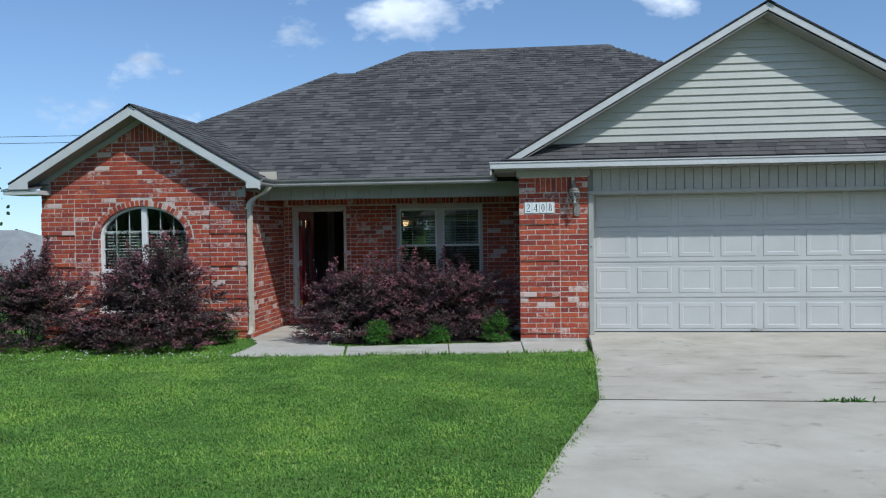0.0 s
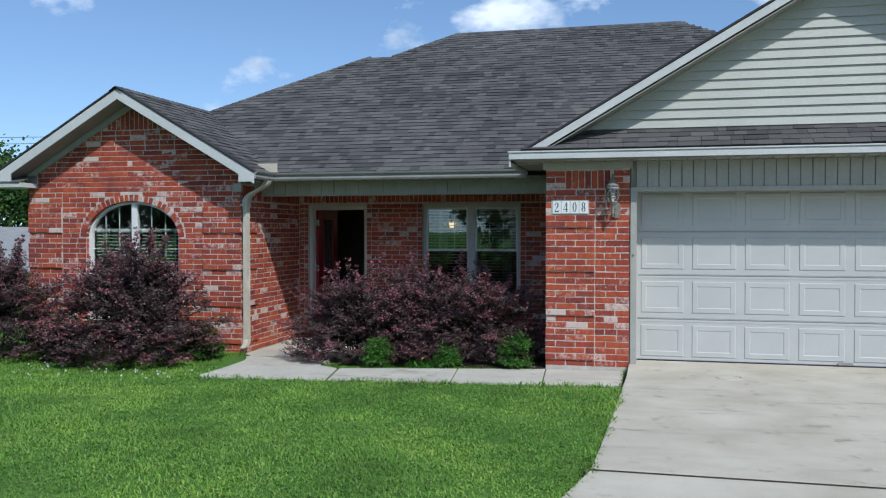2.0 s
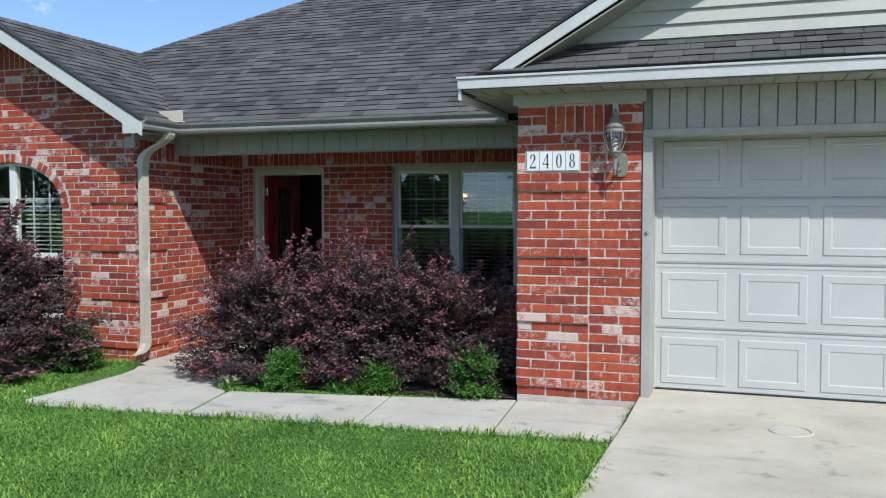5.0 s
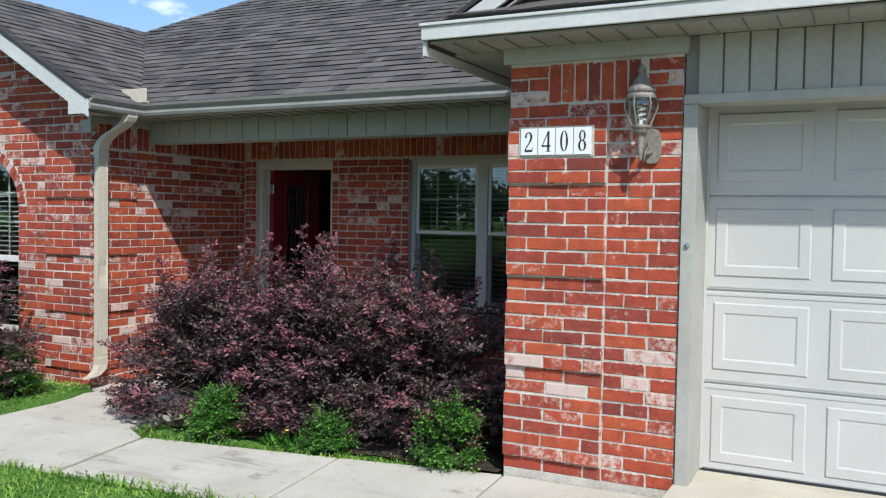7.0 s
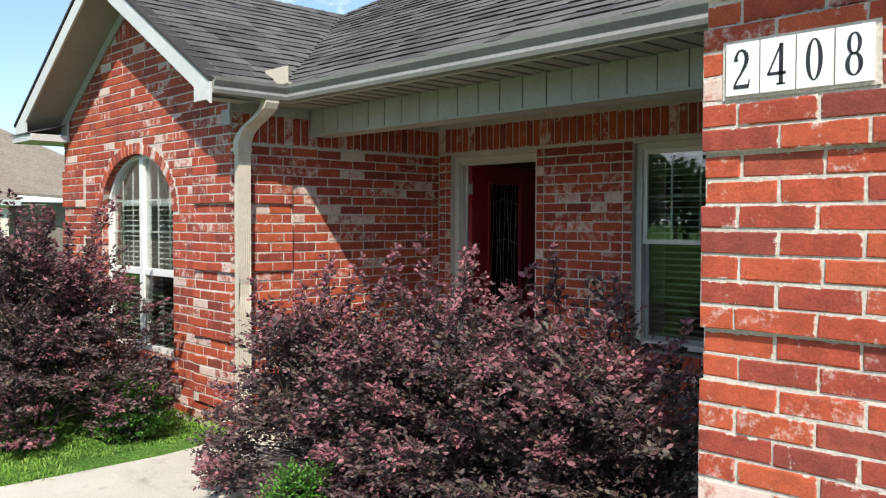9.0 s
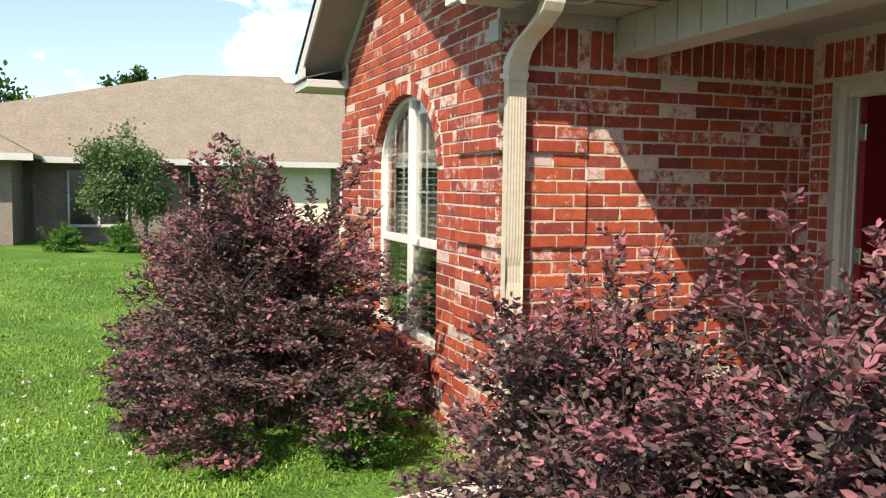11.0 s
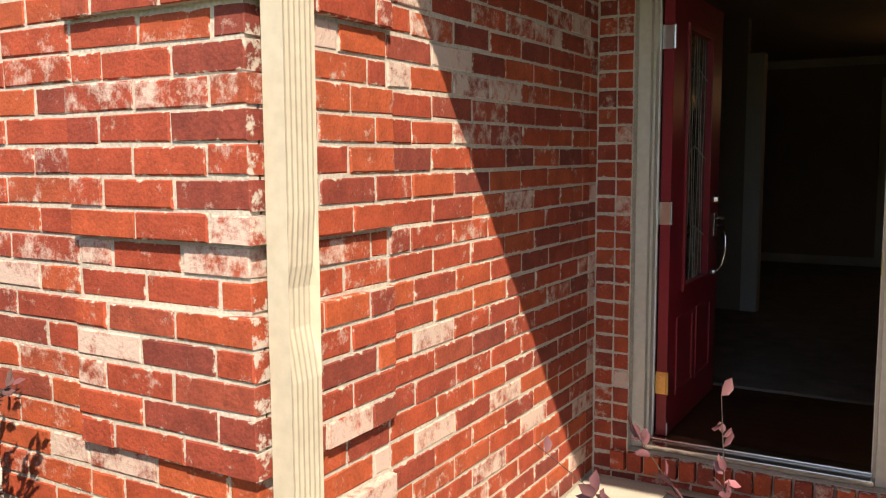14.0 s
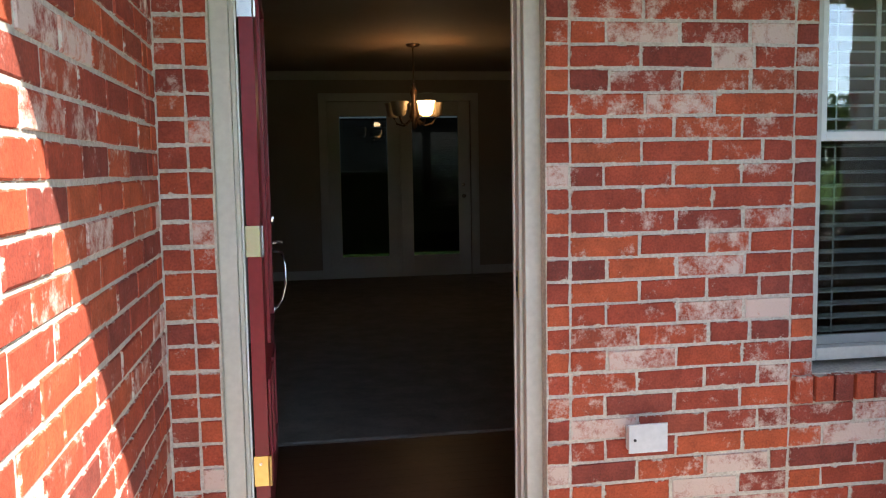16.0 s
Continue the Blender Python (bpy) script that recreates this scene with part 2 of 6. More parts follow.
GREEN_LEAF = leaf_mat("green_leaf", [(0.0, (0.035, 0.11, 0.012)), (0.5, (0.075, 0.22, 0.025)), (1.0, (0.14, 0.32, 0.045))], 0.45, 0.35)
FAR_LEAF = leaf_mat("tree_leaf", [(0.0, (0.02, 0.05, 0.012)), (0.5, (0.04, 0.09, 0.02)), (1.0, (0.08, 0.14, 0.03))], 0.6, 0.2)
MYRTLE_LEAF = leaf_mat("myrtle_leaf", [(0.0, (0.05, 0.09, 0.03)), (0.5, (0.09, 0.15, 0.055)), (1.0, (0.16, 0.23, 0.09))], 0.5, 0.3)
TWIG = surface("twig_bark", (0.04, 0.028, 0.022), (0.085, 0.06, 0.045), 12, 0.9, 120, 0.4, 0.5)
MULCH = surface("mulch", (0.035, 0.022, 0.015), (0.09, 0.06, 0.04), 9, 0.95, 60, 0.6, 1.0, 0.02)
GLASS = glass_mat("window_glass", (0.84, 0.88, 0.87), 0.12)
# French door panes: dark tint put in to dim the daylight behind them
DIMMED = glass_mat("dimmed_glass", (0.13, 0.135, 0.13), 0.04)
SCREEN = glass_mat("insect_screen", (0.80, 0.80, 0.80), 0.0)
BLIND = surface("blind_slat", (0.66, 0.66, 0.63), (0.72, 0.72, 0.69), 3, 0.5, 30, 0.06, 0.03)
WINDOW_WHITE = surface("window_vinyl", (0.66, 0.65, 0.61), (0.74, 0.73, 0.69), 3, 0.4, 30, 0.06, 0.04)
JAMB = surface("door_jamb_paint", (0.50, 0.48, 0.42), (0.56, 0.54, 0.48), 3, 0.45, 40, 0.1, 0.06)
RED_DOOR = surface("red_door_paint", (0.20, 0.012, 0.022), (0.25, 0.018, 0.03), 4, 0.35, 50, 0.1, 0.06)
LEADED = glass_mat("leaded_glass", (0.35, 0.4, 0.4), 0.08)
CHROME = surface("brushed_nickel", (0.55, 0.54, 0.52), (0.62, 0.61, 0.59), 9, 0.25, 60, 0.05, 0.03, 0.002, 1.0)
BRASS = surface("brass", (0.55, 0.38, 0.14), (0.62, 0.44, 0.18), 9, 0.3, 60, 0.1, 0.03, 0.002, 1.0)
LANTERN_METAL = surface("weathered_lantern_metal", (0.22, 0.20, 0.17), (0.33, 0.30, 0.255), 25, 0.65, 90, 0.3, 0.3, 0.003, 0.3)
TILE_WHITE = surface("ceramic_tile", (0.72, 0.72, 0.70), (0.78, 0.78, 0.76), 6, 0.2, 60, 0.03, 0.03)
INK = surface("black_ink", (0.015, 0.015, 0.018), (0.03, 0.03, 0.035), 20, 0.5, 60, 0.1)
PLASTIC = surface("grey_plastic", (0.55, 0.56, 0.58), (0.62, 0.63, 0.65), 12, 0.45, 50, 0.08)
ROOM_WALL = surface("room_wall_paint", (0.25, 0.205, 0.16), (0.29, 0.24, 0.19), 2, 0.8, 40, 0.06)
ROOM_TRIM = surface("room_trim_paint", (0.44, 0.42, 0.385), (0.50, 0.475, 0.44), 3, 0.5, 40, 0.06)
CARPET = surface("carpet", (0.22, 0.20, 0.17), (0.32, 0.29, 0.25), 8, 1.0, 220, 0.5, 1.0, 0.01)
WOOD = surface("dark_wood_floor", (0.045, 0.018, 0.011), (0.08, 0.034, 0.02), 5, 0.42, 50, 0.3, 0.1)
MAT_RUBBER = surface("rubber_mat", (0.02, 0.02, 0.022), (0.035, 0.035, 0.04), 9, 0.9, 120, 0.4, 0.6)
BRONZE = surface("oiled_bronze", (0.05, 0.03, 0.02), (0.09, 0.055, 0.035), 12, 0.4, 60, 0.2, 0.1, 0.002, 0.8)
LIT_SHADE = glow_mat("lit_glass_shade", (1.0, 0.58, 0.24), 2.3)
DIM_SHADE = surface("frosted_shade", (0.45, 0.36, 0.25), (0.52, 0.42, 0.3), 6, 0.4, 40, 0.05)


# mesh helpers
class Build:
    """Collects plain pieces of geometry for one mesh."""

    def __init__(self):
        self.v, self.f = [], []

    def add(self, verts, faces):
        k = len(self.v)
        self.v += [tuple(p) for p in verts]
        self.f += [tuple(i + k for i in f) for f in faces]
        return self

    def box(self, x0, x1, y0, y1, z0, z1):
        v = [(x, y, z) for z in (z0, z1) for x, y in ((x0, y0), (x1, y0), (x1, y1), (x0, y1))]
        return self.add(v, [(3, 2, 1, 0), (4, 5, 6, 7), (0, 1, 5, 4), (1, 2, 6, 5), (2, 3, 7, 6), (3, 0, 4, 7)])

    def prism(self, ring, lift):
        """A flat ring of points, drawn out by the vector lift."""
        n, lift = len(ring), Vector(lift)
        v = [Vector(p) for p in ring] + [Vector(p) + lift for p in ring]
        side = [(i, (i + 1) % n, n + (i + 1) % n, n + i) for i in range(n)]
        return self.add(v, [tuple(reversed(range(n))), tuple(range(n, 2 * n))] + side)

    def lathe(self, profile, centre, sides=16, axis='z'):
        k, (cx, cy, cz) = len(profile), centre
        v = []
        for i in range(sides):
            a = 2 * math.pi * i / sides
            for r, h in profile:
                p = (r * math.cos(a), r * math.sin(a), h)
                p = p if axis == 'z' else ((p[0], h, p[1]) if axis == 'y' else (h, p[0], p[1]))
                v.append((cx + p[0], cy + p[1], cz + p[2]))
        f = [(i * k + j, ((i + 1) % sides) * k + j, ((i + 1) % sides) * k + j + 1, i * k + j + 1) for i in range(sides) for j in range(k - 1)]
        return self.add(v, f)

    def tube(self, points, radius, sides=8, taper=1.0):
        pts = [Vector(p) for p in points]
        n = len(pts)
        v, f = [], []
        for i, p in enumerate(pts):
            d = (pts[min(i + 1, n - 1)] - pts[max(i - 1, 0)]).normalized()
            a = d.orthogonal().normalized()
            b = d.cross(a)
            r = radius * (1 + (taper - 1) * i / (n - 1))
            v += [p + r * (math.cos(2 * math.pi * s / sides) * a + math.sin(2 * math.pi * s / sides) * b) for s in range(sides)]
        for i in range(n - 1):
            f += [(i * sides + s, i * sides + (s + 1) % sides, (i + 1) * sides + (s + 1) % sides, (i + 1) * sides + s) for s in range(sides)]
        f += [tuple(reversed(range(sides))), tuple((n - 1) * sides + s for s in range(sides))]
        return self.add(v, f)

    def mesh(self, name, material, smooth=False, bevel=0.0):
        me = bpy.data.meshes.new(name)
        me.from_pydata(self.v, [], self.f)
        bm = bmesh.new()
        bm.from_mesh(me)
        bmesh.ops.recalc_face_normals(bm, faces=bm.faces)
        if bevel:
            bmesh.ops.bevel(bm, geom=[e for e in bm.edges if len(e.link_faces) == 2 and e.calc_face_angle() > 0.5], offset=bevel, segments=2, profile=0.6, affect='EDGES', clamp_overlap=True)
        bm.to_mesh(me)
        bm.free()
        if smooth:
            me.shade_smooth()
        me.materials.append(material)
        return me


def part(name, build, material, parent=None, label="", smooth=False, bevel=0.0):
    ob = new(name, build.mesh(name, material, smooth, bevel))
    if parent:
        ob.parent = parent
    return tagged(ob, label=label)


def thing(name, label, category, group="", at=(0, 0, 0)):
    ob = new(name)
    ob.location = at
    return tagged(ob, label, category, group)


def structure(name, build, material, label="", bevel=0.0, smooth=False):
    return tagged(part(name, build, material, None, label, smooth, bevel), kind="structure")


def raw_mesh(name, verts, faces, material, flat=False):
    """A large mesh from arrays of verts and equal-sized faces."""
    me = bpy.data.meshes.new(name)
    faces = np.asarray(faces, dtype=np.int32)
    count, size = faces.shape
    me.vertices.add(len(verts))
    me.vertices.foreach_set("co", np.asarray(verts, dtype=np.float32).ravel())
    me.loops.add(count * size)
    me.loops.foreach_set("vertex_index", faces.ravel())
    me.polygons.add(count)
    me.polygons.foreach_set("loop_start", np.arange(count, dtype=np.int32) * size)
    me.update(calc_edges=True)
    if flat:
        me.shade_flat()
    me.materials.append(material)
    return me


# ground, drive and walk
WALL_X, WALL_Y, PORCH_Y = -3.375, 0.885, 3.05       # return wall, gable wall, porch wall (brick faces)
COURSE, BRICK_L, BRICK_H, JOINT = 0.0762, 0.244, 0.066, 0.010


def lawn_z(x, y):
    t = min(max((y + 5.0) / 4.0, 0.0), 1.0)
    t = t * t * (3 - 2 * t)
    dip = 0.105 + 0.011 * min(max(2.0 - x, 0.0), 6.0)
    drop = 0.35 if y > 0.95 and -6.7 < x < 7.9 else 0.0
    under = 0.07 * (-3.22 < x < -1.7 and -0.45 < y <= 0.95)
    near = min(max((x - 1.1) / 0.8, 0.0), 1.0) * min(max((-1.15 - y) / 0.5, 0.0), 1.0)
    dip = dip + (0.032 - dip) * near
    return -drop - under - 0.025 - t * (dip - 0.025) + 0.012 * noise.noise((x * 0.6, y * 0.6, 0.0))


def walk_z(x, y):
    return -0.085 - 0.011 * min(max(2.0 - x, 0.0), 5.2) - 0.055 * min(max(y + 0.1, 0.0), 1.0) * (x < -1.6)


def spread(lo, hi, n, outer, m):
    return list(-np.geomspace(outer, -lo + 1, m)) + list(np.linspace(lo, hi, n)) + list(np.geomspace(hi + 1, outer, m))


gx, gy = spread(-14.0, 10.0, 97, 900.0, 12), spread(-14.0, 4.0, 73, 900.0, 12)
gv = [(x, y, lawn_z(x, y) if -14 <= x <= 10 else lawn_z(x, min(y, 0)) ) for y in gy for x in gx]
gf = [(j * len(gx) + i, j * len(gx) + i + 1, (j + 1) * len(gx) + i + 1, (j + 1) * len(gx) + i) for j in range(len(gy) - 1) for i in range(len(gx) - 1)]
ground = new("ground", raw_mesh("ground", gv, gf, GROUND))
tagged(ground, "mown green lawn reaching to the neighbouring plots", "lawn", kind="structure")
ground.data.shade_smooth()


def slab(name, ring, top, depth, material, label, parent=None):
    """A cast slab with eased edges; top is a number or a function of x."""
    z = top if callable(top) else (lambda x, y: top)
    b = Build().prism([(x, y, z(x, y) - depth) for x, y in ring], (0, 0, depth))
    for i, p in enumerate(b.v[len(ring):]):
        b.v[len(ring) + i] = (p[0], p[1], z(p[0], p[1]))
    ob = part(name, b, material, parent, "", bevel=0.008)
    return ob if parent else tagged(ob, label, kind="structure")


def drive_left(y):
    pts = ((0.1, 2.13), (-0.9, 2.12), (-2.5, 2.05), (-4.68, 1.95), (-7.6, 1.37), (-12.0, 0.6), (-20.0, 0.2))
    y = min(y, 0.1)
    for (ya, xa), (yb, xb) in zip(pts, pts[1:]):
        if ya >= y >= yb:
            return xa + (xb - xa) * (y - ya) / (yb - ya)
    return pts[-1][1]


road = tagged(new("driveway"), "pale concrete driveway with grassy cracks", kind="structure")
for y1, y0 in ((0.45, -4.655), (-4.70, -9.39), (-9.43, -14.2), (-14.235, -20.0)):
    ys = np.linspace(y1, y0, 9)
    ring = [(drive_left(y) + 0.012 * math.sin(y * 9), y) for y in ys]
    slab("slab", [(7.6, y1)] + ring + [(7.6, y0)], 0.0, 0.13, CONCRETE, "", road)
structure("crack_filler", Build().box(1.9, 7.6, -4.70, -4.655, -0.1, -0.003).box(1.1, 7.6, -9.43, -9.39, -0.1, -0.003), MULCH, "dark soil in the driveway joints")

pavement = tagged(new("pavement"), "pale concrete footpath slabs leading to the porch", kind="structure")
slab("slab", [(2.06, -1.02), (2.08, -0.01), (1.135, -0.01), (1.21, -1.06)], walk_z, 0.12, CONCRETE_WALK, "", pavement)
slab("slab", [(1.195, -1.06), (1.12, -0.01), (0.07, -0.16), (0.19, -1.11)], walk_z, 0.12, CONCRETE_WALK, "", pavement)
slab("slab", [(0.175, -1.11), (0.055, -0.165), (-1.40, -0.36), (-1.24, -1.19)], walk_z, 0.12, CONCRETE_WALK, "", pavement)
slab("slab", [(-1.275, -1.19), (-1.44, -0.36), (-1.72, -0.2), (-1.85, 0.25), (-1.88, 0.86), (-3.28, 0.84), (-3.05, 0.42), (-2.93, 0.1), (-2.88, -0.6), (-2.9, -1.15), (-2.78, -1.27)], walk_z, 0.12, CONCRETE_WALK, "", pavement)
porch = Build().box(-3.37, 1.12, 0.872, 3.04, -0.32, -0.2)
structure("porch_floor", porch, CONCRETE_WALK, "concrete porch slab", bevel=0.01)
structure("garage_floor", Build().box(1.3, 8.0, 0.46, 6.5, -0.2, -0.01), CONCRETE, "garage slab")
bed = Build()
bed.add([(x, y, lawn_z(x, y) + 0.012 + 0.02 * random.random()) for y in np.linspace(-0.03, 0.9, 9) for x in np.linspace(-1.6, 1.1, 20)], [(j * 20 + i, j * 20 + i + 1, (j + 1) * 20 + i + 1, (j + 1) * 20 + i) for j in range(8) for i in range(19)])
structure("planting_bed", bed, MULCH, "dark bark mulch under the shrubs")

# walls behind the brickwork
ARCH_X, ARCH_A, ARCH_Z, ARCH_B, SILL_Z = -5.13, 0.77, 1.50, 0.53, 0.24


def arch_top(x, grow=0.0):
    u = (x - ARCH_X) / (ARCH_A + grow)
    return ARCH_Z + (ARCH_B + grow) * math.sqrt(max(0.0, 1 - u * u)) if abs(u) < 1 else -9.0


def gable_z(x):
    return 3.65 - 0.583 * abs(x + 5.1) - 0.10


g = Build()
yb, yf = WALL_Y + 0.20, WALL_Y + 0.0045
xs = sorted(set(list(np.linspace(-6.89, WALL_X - 0.0045, 15)) + list(np.linspace(ARCH_X - ARCH_A, ARCH_X + ARCH_A, 25)) + [-5.1]))
for a, b in zip(xs, xs[1:]):
    mid = (a + b) / 2
    za, zb = gable_z(a), gable_z(b)
    lo = -0.35
    if abs(mid - ARCH_X) < ARCH_A:
        g.box(a, b, yf, yb, -0.35, SILL_Z - 0.02)
        la, lb = max(arch_top(a), ARCH_Z), max(arch_top(b), ARCH_Z)
    else:
        la = lb = lo
    g.prism([(a, yf, la), (b, yf, lb), (b, yf, zb), (a, yf, za)], (0, yb - yf, 0))
wall_gable = structure("wall_gable", g, MORTAR, "weathered red brick gable wall with pale mortar")
wall_return = structure("wall_return", Build().box(WALL_X - 0.2, WALL_X - 0.0045, yb, PORCH_Y + 0.2, -0.35, 2.4), MORTAR, "red brick porch side wall half in sunlight")
DOOR0, DOOR1, DOORT = -3.215, -2.185, 2.005
WIN0, WIN1, WINB, WINT = -1.235, 0.37, 0.46, 2.015
py0, py1 = PORCH_Y + 0.0045, PORCH_Y + 0.2
p = Build().box(WALL_X - 0.0045, DOOR0, py0, py1, -0.35, 2.4).box(DOOR0, DOOR1, py0, py1, DOORT, 2.4).box(DOOR0, DOOR1, py0, py1, -0.35, -0.075)
p.box(DOOR1, WIN0, py0, py1, -0.35, 2.4).box(WIN0, WIN1, py0, py1, -0.35, WINB).box(WIN0, WIN1, py0, py1, WINT, 2.4).box(WIN1, 1.3, py0, py1, -0.35, 2.4)
wall_porch = structure("wall_porch", p, MORTAR, "shaded red brick wall round the front door")
COL0, COL1 = 1.12, 2.125
wall_garage = structure("wall_garage", Build().box(COL0 + 0.0045, COL1 - 0.004, 0.0085, 0.2, -0.35, 2.4).box(COL0 + 0.0045, 1.3, 0.2, PORCH_Y - 0.001, -0.35, 2.4), MORTAR, "red brick pier beside the garage door")
wall_rest = Build().box(7.1, 8.04, 0.0, 0.2, -0.35, 2.4).box(7.84, 8.04, 0.2, 11.2, -0.35, 2.4).box(-6.9, -3.6, 11.2, 11.4, -0.35, 2.4).box(0.2, 8.04, 11.2, 11.4, -0.35, 2.4).box(-6.9, -6.7, yb, 11.2, -0.35, 2.4)
structure("wall_outer", wall_rest, MORTAR, "plain outer walls")
garage_in = Build().box(1.3, 7.84, 6.5, 6.6, -0.35, 2.4).box(1.3, 7.84, 0.5, 6.5, 2.38, 2.44)
structure("wall_garage_inner", garage_in, ROOM_WALL, "plain garage walls")


# roofs
def deck(name, ring, label, thick=0.05):
    return structure(name, Build().prism(ring, (0, 0, -thick)), ROOF_DECK, label)


S = 0.583
MAIN = [(-7.24, 1.13, 2.43), (8.25, 1.13, 2.43), (2.95, 6.45, 5.53), (-1.44, 6.45, 5.53), (-2.46, 5.43, 4.935), (-2.96, 5.43, 4.935)]
roof_main = deck("roof_main", MAIN, "dark grey asphalt shingle roof")
LG_R = [(-2.97, 0.52, 2.41), (-2.97, 1.11, 2.41), (-5.1, 3.24, 3.65), (-5.1, 0.52, 3.65)]
LG_L = [(-5.1, 0.52, 3.65), (-5.1, 3.24, 3.65), (-7.23, 1.11, 2.41), (-7.23, 0.52, 2.41)]
roof_gable = deck("roof_gable", LG_R, "dark grey shingle roof slope over the brick gable")
roof_gable_far = deck("roof_gable_far", LG_L, "dark grey shingle roof slope over the brick gable")
GG_L = [(0.73, -0.32, 2.44), (4.58, -0.32, 4.66), (4.58, 4.96, 4.66), (0.73, 1.13, 2.44)]
GG_R = [(4.58, -0.32, 4.66), (8.43, -0.32, 2.44), (8.43, 1.13, 2.44), (4.58, 4.96, 4.66)]
roof_garage = deck("roof_garage", GG_L, "dark grey shingle roof slope over the garage")
roof_garage_far = deck("roof_garage_far", GG_R, "dark grey shingle roof slope over the garage")
PENT = [(0.86, -0.36, 2.545), (8.3, -0.36, 2.545), (8.0, 0.0, 2.77), (1.16, 0.0, 2.77)]
roof_pent = deck("roof_pent", PENT, "narrow shingled pent roof under the gable siding", 0.03)
backs = Build()
backs.add([(-7.24, 1.13, 2.43), (-2.96, 5.43, 4.935), (-7.24, 9.73, 2.43)], [(0, 1, 2)])
backs.add([(-2.96, 5.43, 4.935), (-2.46, 5.43, 4.935), (-1.44, 6.45, 5.53), (-1.44, 11.7, 2.43), (-7.24, 9.73, 2.43)], [(0, 1, 2, 3, 4)])
backs.add([(-1.44, 6.45, 5.53), (2.95, 6.45, 5.53), (8.25, 11.7, 2.43), (-1.44, 11.7, 2.43)], [(0, 1, 2, 3)])
backs.add([(2.95, 6.45, 5.53), (8.25, 1.13, 2.43), (8.25, 11.7, 2.43)], [(0, 1, 2)])
structure("roof_back", backs, ROOF_DECK, "rear slopes of the shingle roof")


def board_strip(b, a, c, width, y0, y1):
    """A sloping board of that width below the line a to c in the plane of x and z, from y0 to y1."""
    (xa, za), (xc, zc) = a, c
    b.prism([(xa, y0, za), (xc, y0, zc), (xc, y0, zc - width), (xa, y0, za - width)], (0, y1 - y0, 0))


def rake(name, x0, x1, apex, eave, ya, wall_y, label, width=0.15, cut=0.0):
    """White fascia boards, soffit and frieze boards of one gable front."""
    cx = (x0 + x1) / 2
    t = tagged(new(name), label, kind="structure")
    for xe in (x0, x1):
        b = Build(); board_strip(b, (xe + (cut if xe < cx else -cut), eave - 0.03 + cut * S), (cx, apex - 0.03), width, ya - 0.022, ya)
        part("fascia_board", b, TRIM, t, bevel=0.004)
        b = Build(); board_strip(b, (xe, eave + 0.006), (cx, apex + 0.006), 0.026, ya - 0.035, ya + 0.1)
        part("shingle_edge", b, ROOF_DECK, t)
        ci = max(cut, 0.06)
        xi = xe + (ci if xe < cx else -ci)
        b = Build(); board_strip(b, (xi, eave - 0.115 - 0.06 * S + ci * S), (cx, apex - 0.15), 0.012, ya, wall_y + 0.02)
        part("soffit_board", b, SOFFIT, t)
        if wall_y < 0.5:
            continue
        b = Build(); board_strip(b, (xe + (0.32 if xe < cx else -0.32), eave - 0.165 + 0.32 * S), (cx, apex - 0.165), 0.10, wall_y - 0.026, wall_y - 0.004)
        part("frieze_board", b, CLAY_TRIM, t, bevel=0.003)
    return t


rake("gable_trim", -7.23, -2.97, 3.66, 2.42, 0.52, WALL_Y, "white fascia and clay frieze boards of the brick gable")
rake("garage_gable_trim", 0.73, 8.43, 4.67, 2.45, -0.32, 0.0, "white fascia boards of the garage gable", 0.10, 0.26)
returns = tagged(new("cornice"), "white boxed eave ends of the gables", kind="structure")
for x0, x1, y0, y1, z0, z1 in ((-7.33, -6.73, 0.50, 1.1, 2.235, 2.305), (-3.2, -3.03, 0.53, 0.87, 2.29, 2.37), (-3.47, -3.34, 0.855, 0.88, 2.15, 2.27), (-6.90, -6.72, 0.855, 0.88, 2.24, 2.47)):
    part("eave_box", Build().box(x0, x1, y0, y1, z0, z1), CLAY_TRIM if x1 - x0 < 0.2 else TRIM, returns, bevel=0.006)
part("return_roof", Build().prism([(-7.35, 0.48, 2.308), (-6.74, 0.48, 2.308), (-6.74, 0.87, 2.41), (-7.12, 0.87, 2.41)], (0, 0, 0.012)), SHINGLE_FIELD, returns)
for xe, xw in ((-7.2, -6.9), (-3.02, -3.2)):
    part("end_cap", Build().prism([(xe, 0.497, 2.27), (xw, 0.497, 2.27), (xw, 0.497, 2.36 + abs(xw - xe) * S), (xe, 0.497, 2.37)], (0, 0.022, 0)), TRIM, returns)

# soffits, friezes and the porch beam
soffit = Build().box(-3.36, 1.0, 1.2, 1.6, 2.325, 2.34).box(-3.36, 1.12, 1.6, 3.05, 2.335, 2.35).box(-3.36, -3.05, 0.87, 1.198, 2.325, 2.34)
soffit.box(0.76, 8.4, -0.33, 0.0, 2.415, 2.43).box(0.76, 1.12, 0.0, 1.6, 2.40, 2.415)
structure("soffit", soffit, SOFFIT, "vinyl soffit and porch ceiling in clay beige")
soffit_lines = Build()
for k in range(48):
    soffit_lines.box(0.9 + k * 0.155, 0.906 + k * 0.155, -0.32, -0.003, 2.405, 2.4145)
for k in range(28):
    soffit_lines.box(-3.0 + k * 0.145, -2.994 + k * 0.145, 1.21, 1.59, 2.316, 2.3245)
structure("soffit_grooves", soffit_lines, GROOVE, "dark seams of the soffit panels")
beam = structure("porch_beam", Build().box(-3.366, 1.118, 1.62, 1.80, 2.13, 2.334), CLAY_TRIM, "clay-coloured beam over the porch, clad in vertical boards")
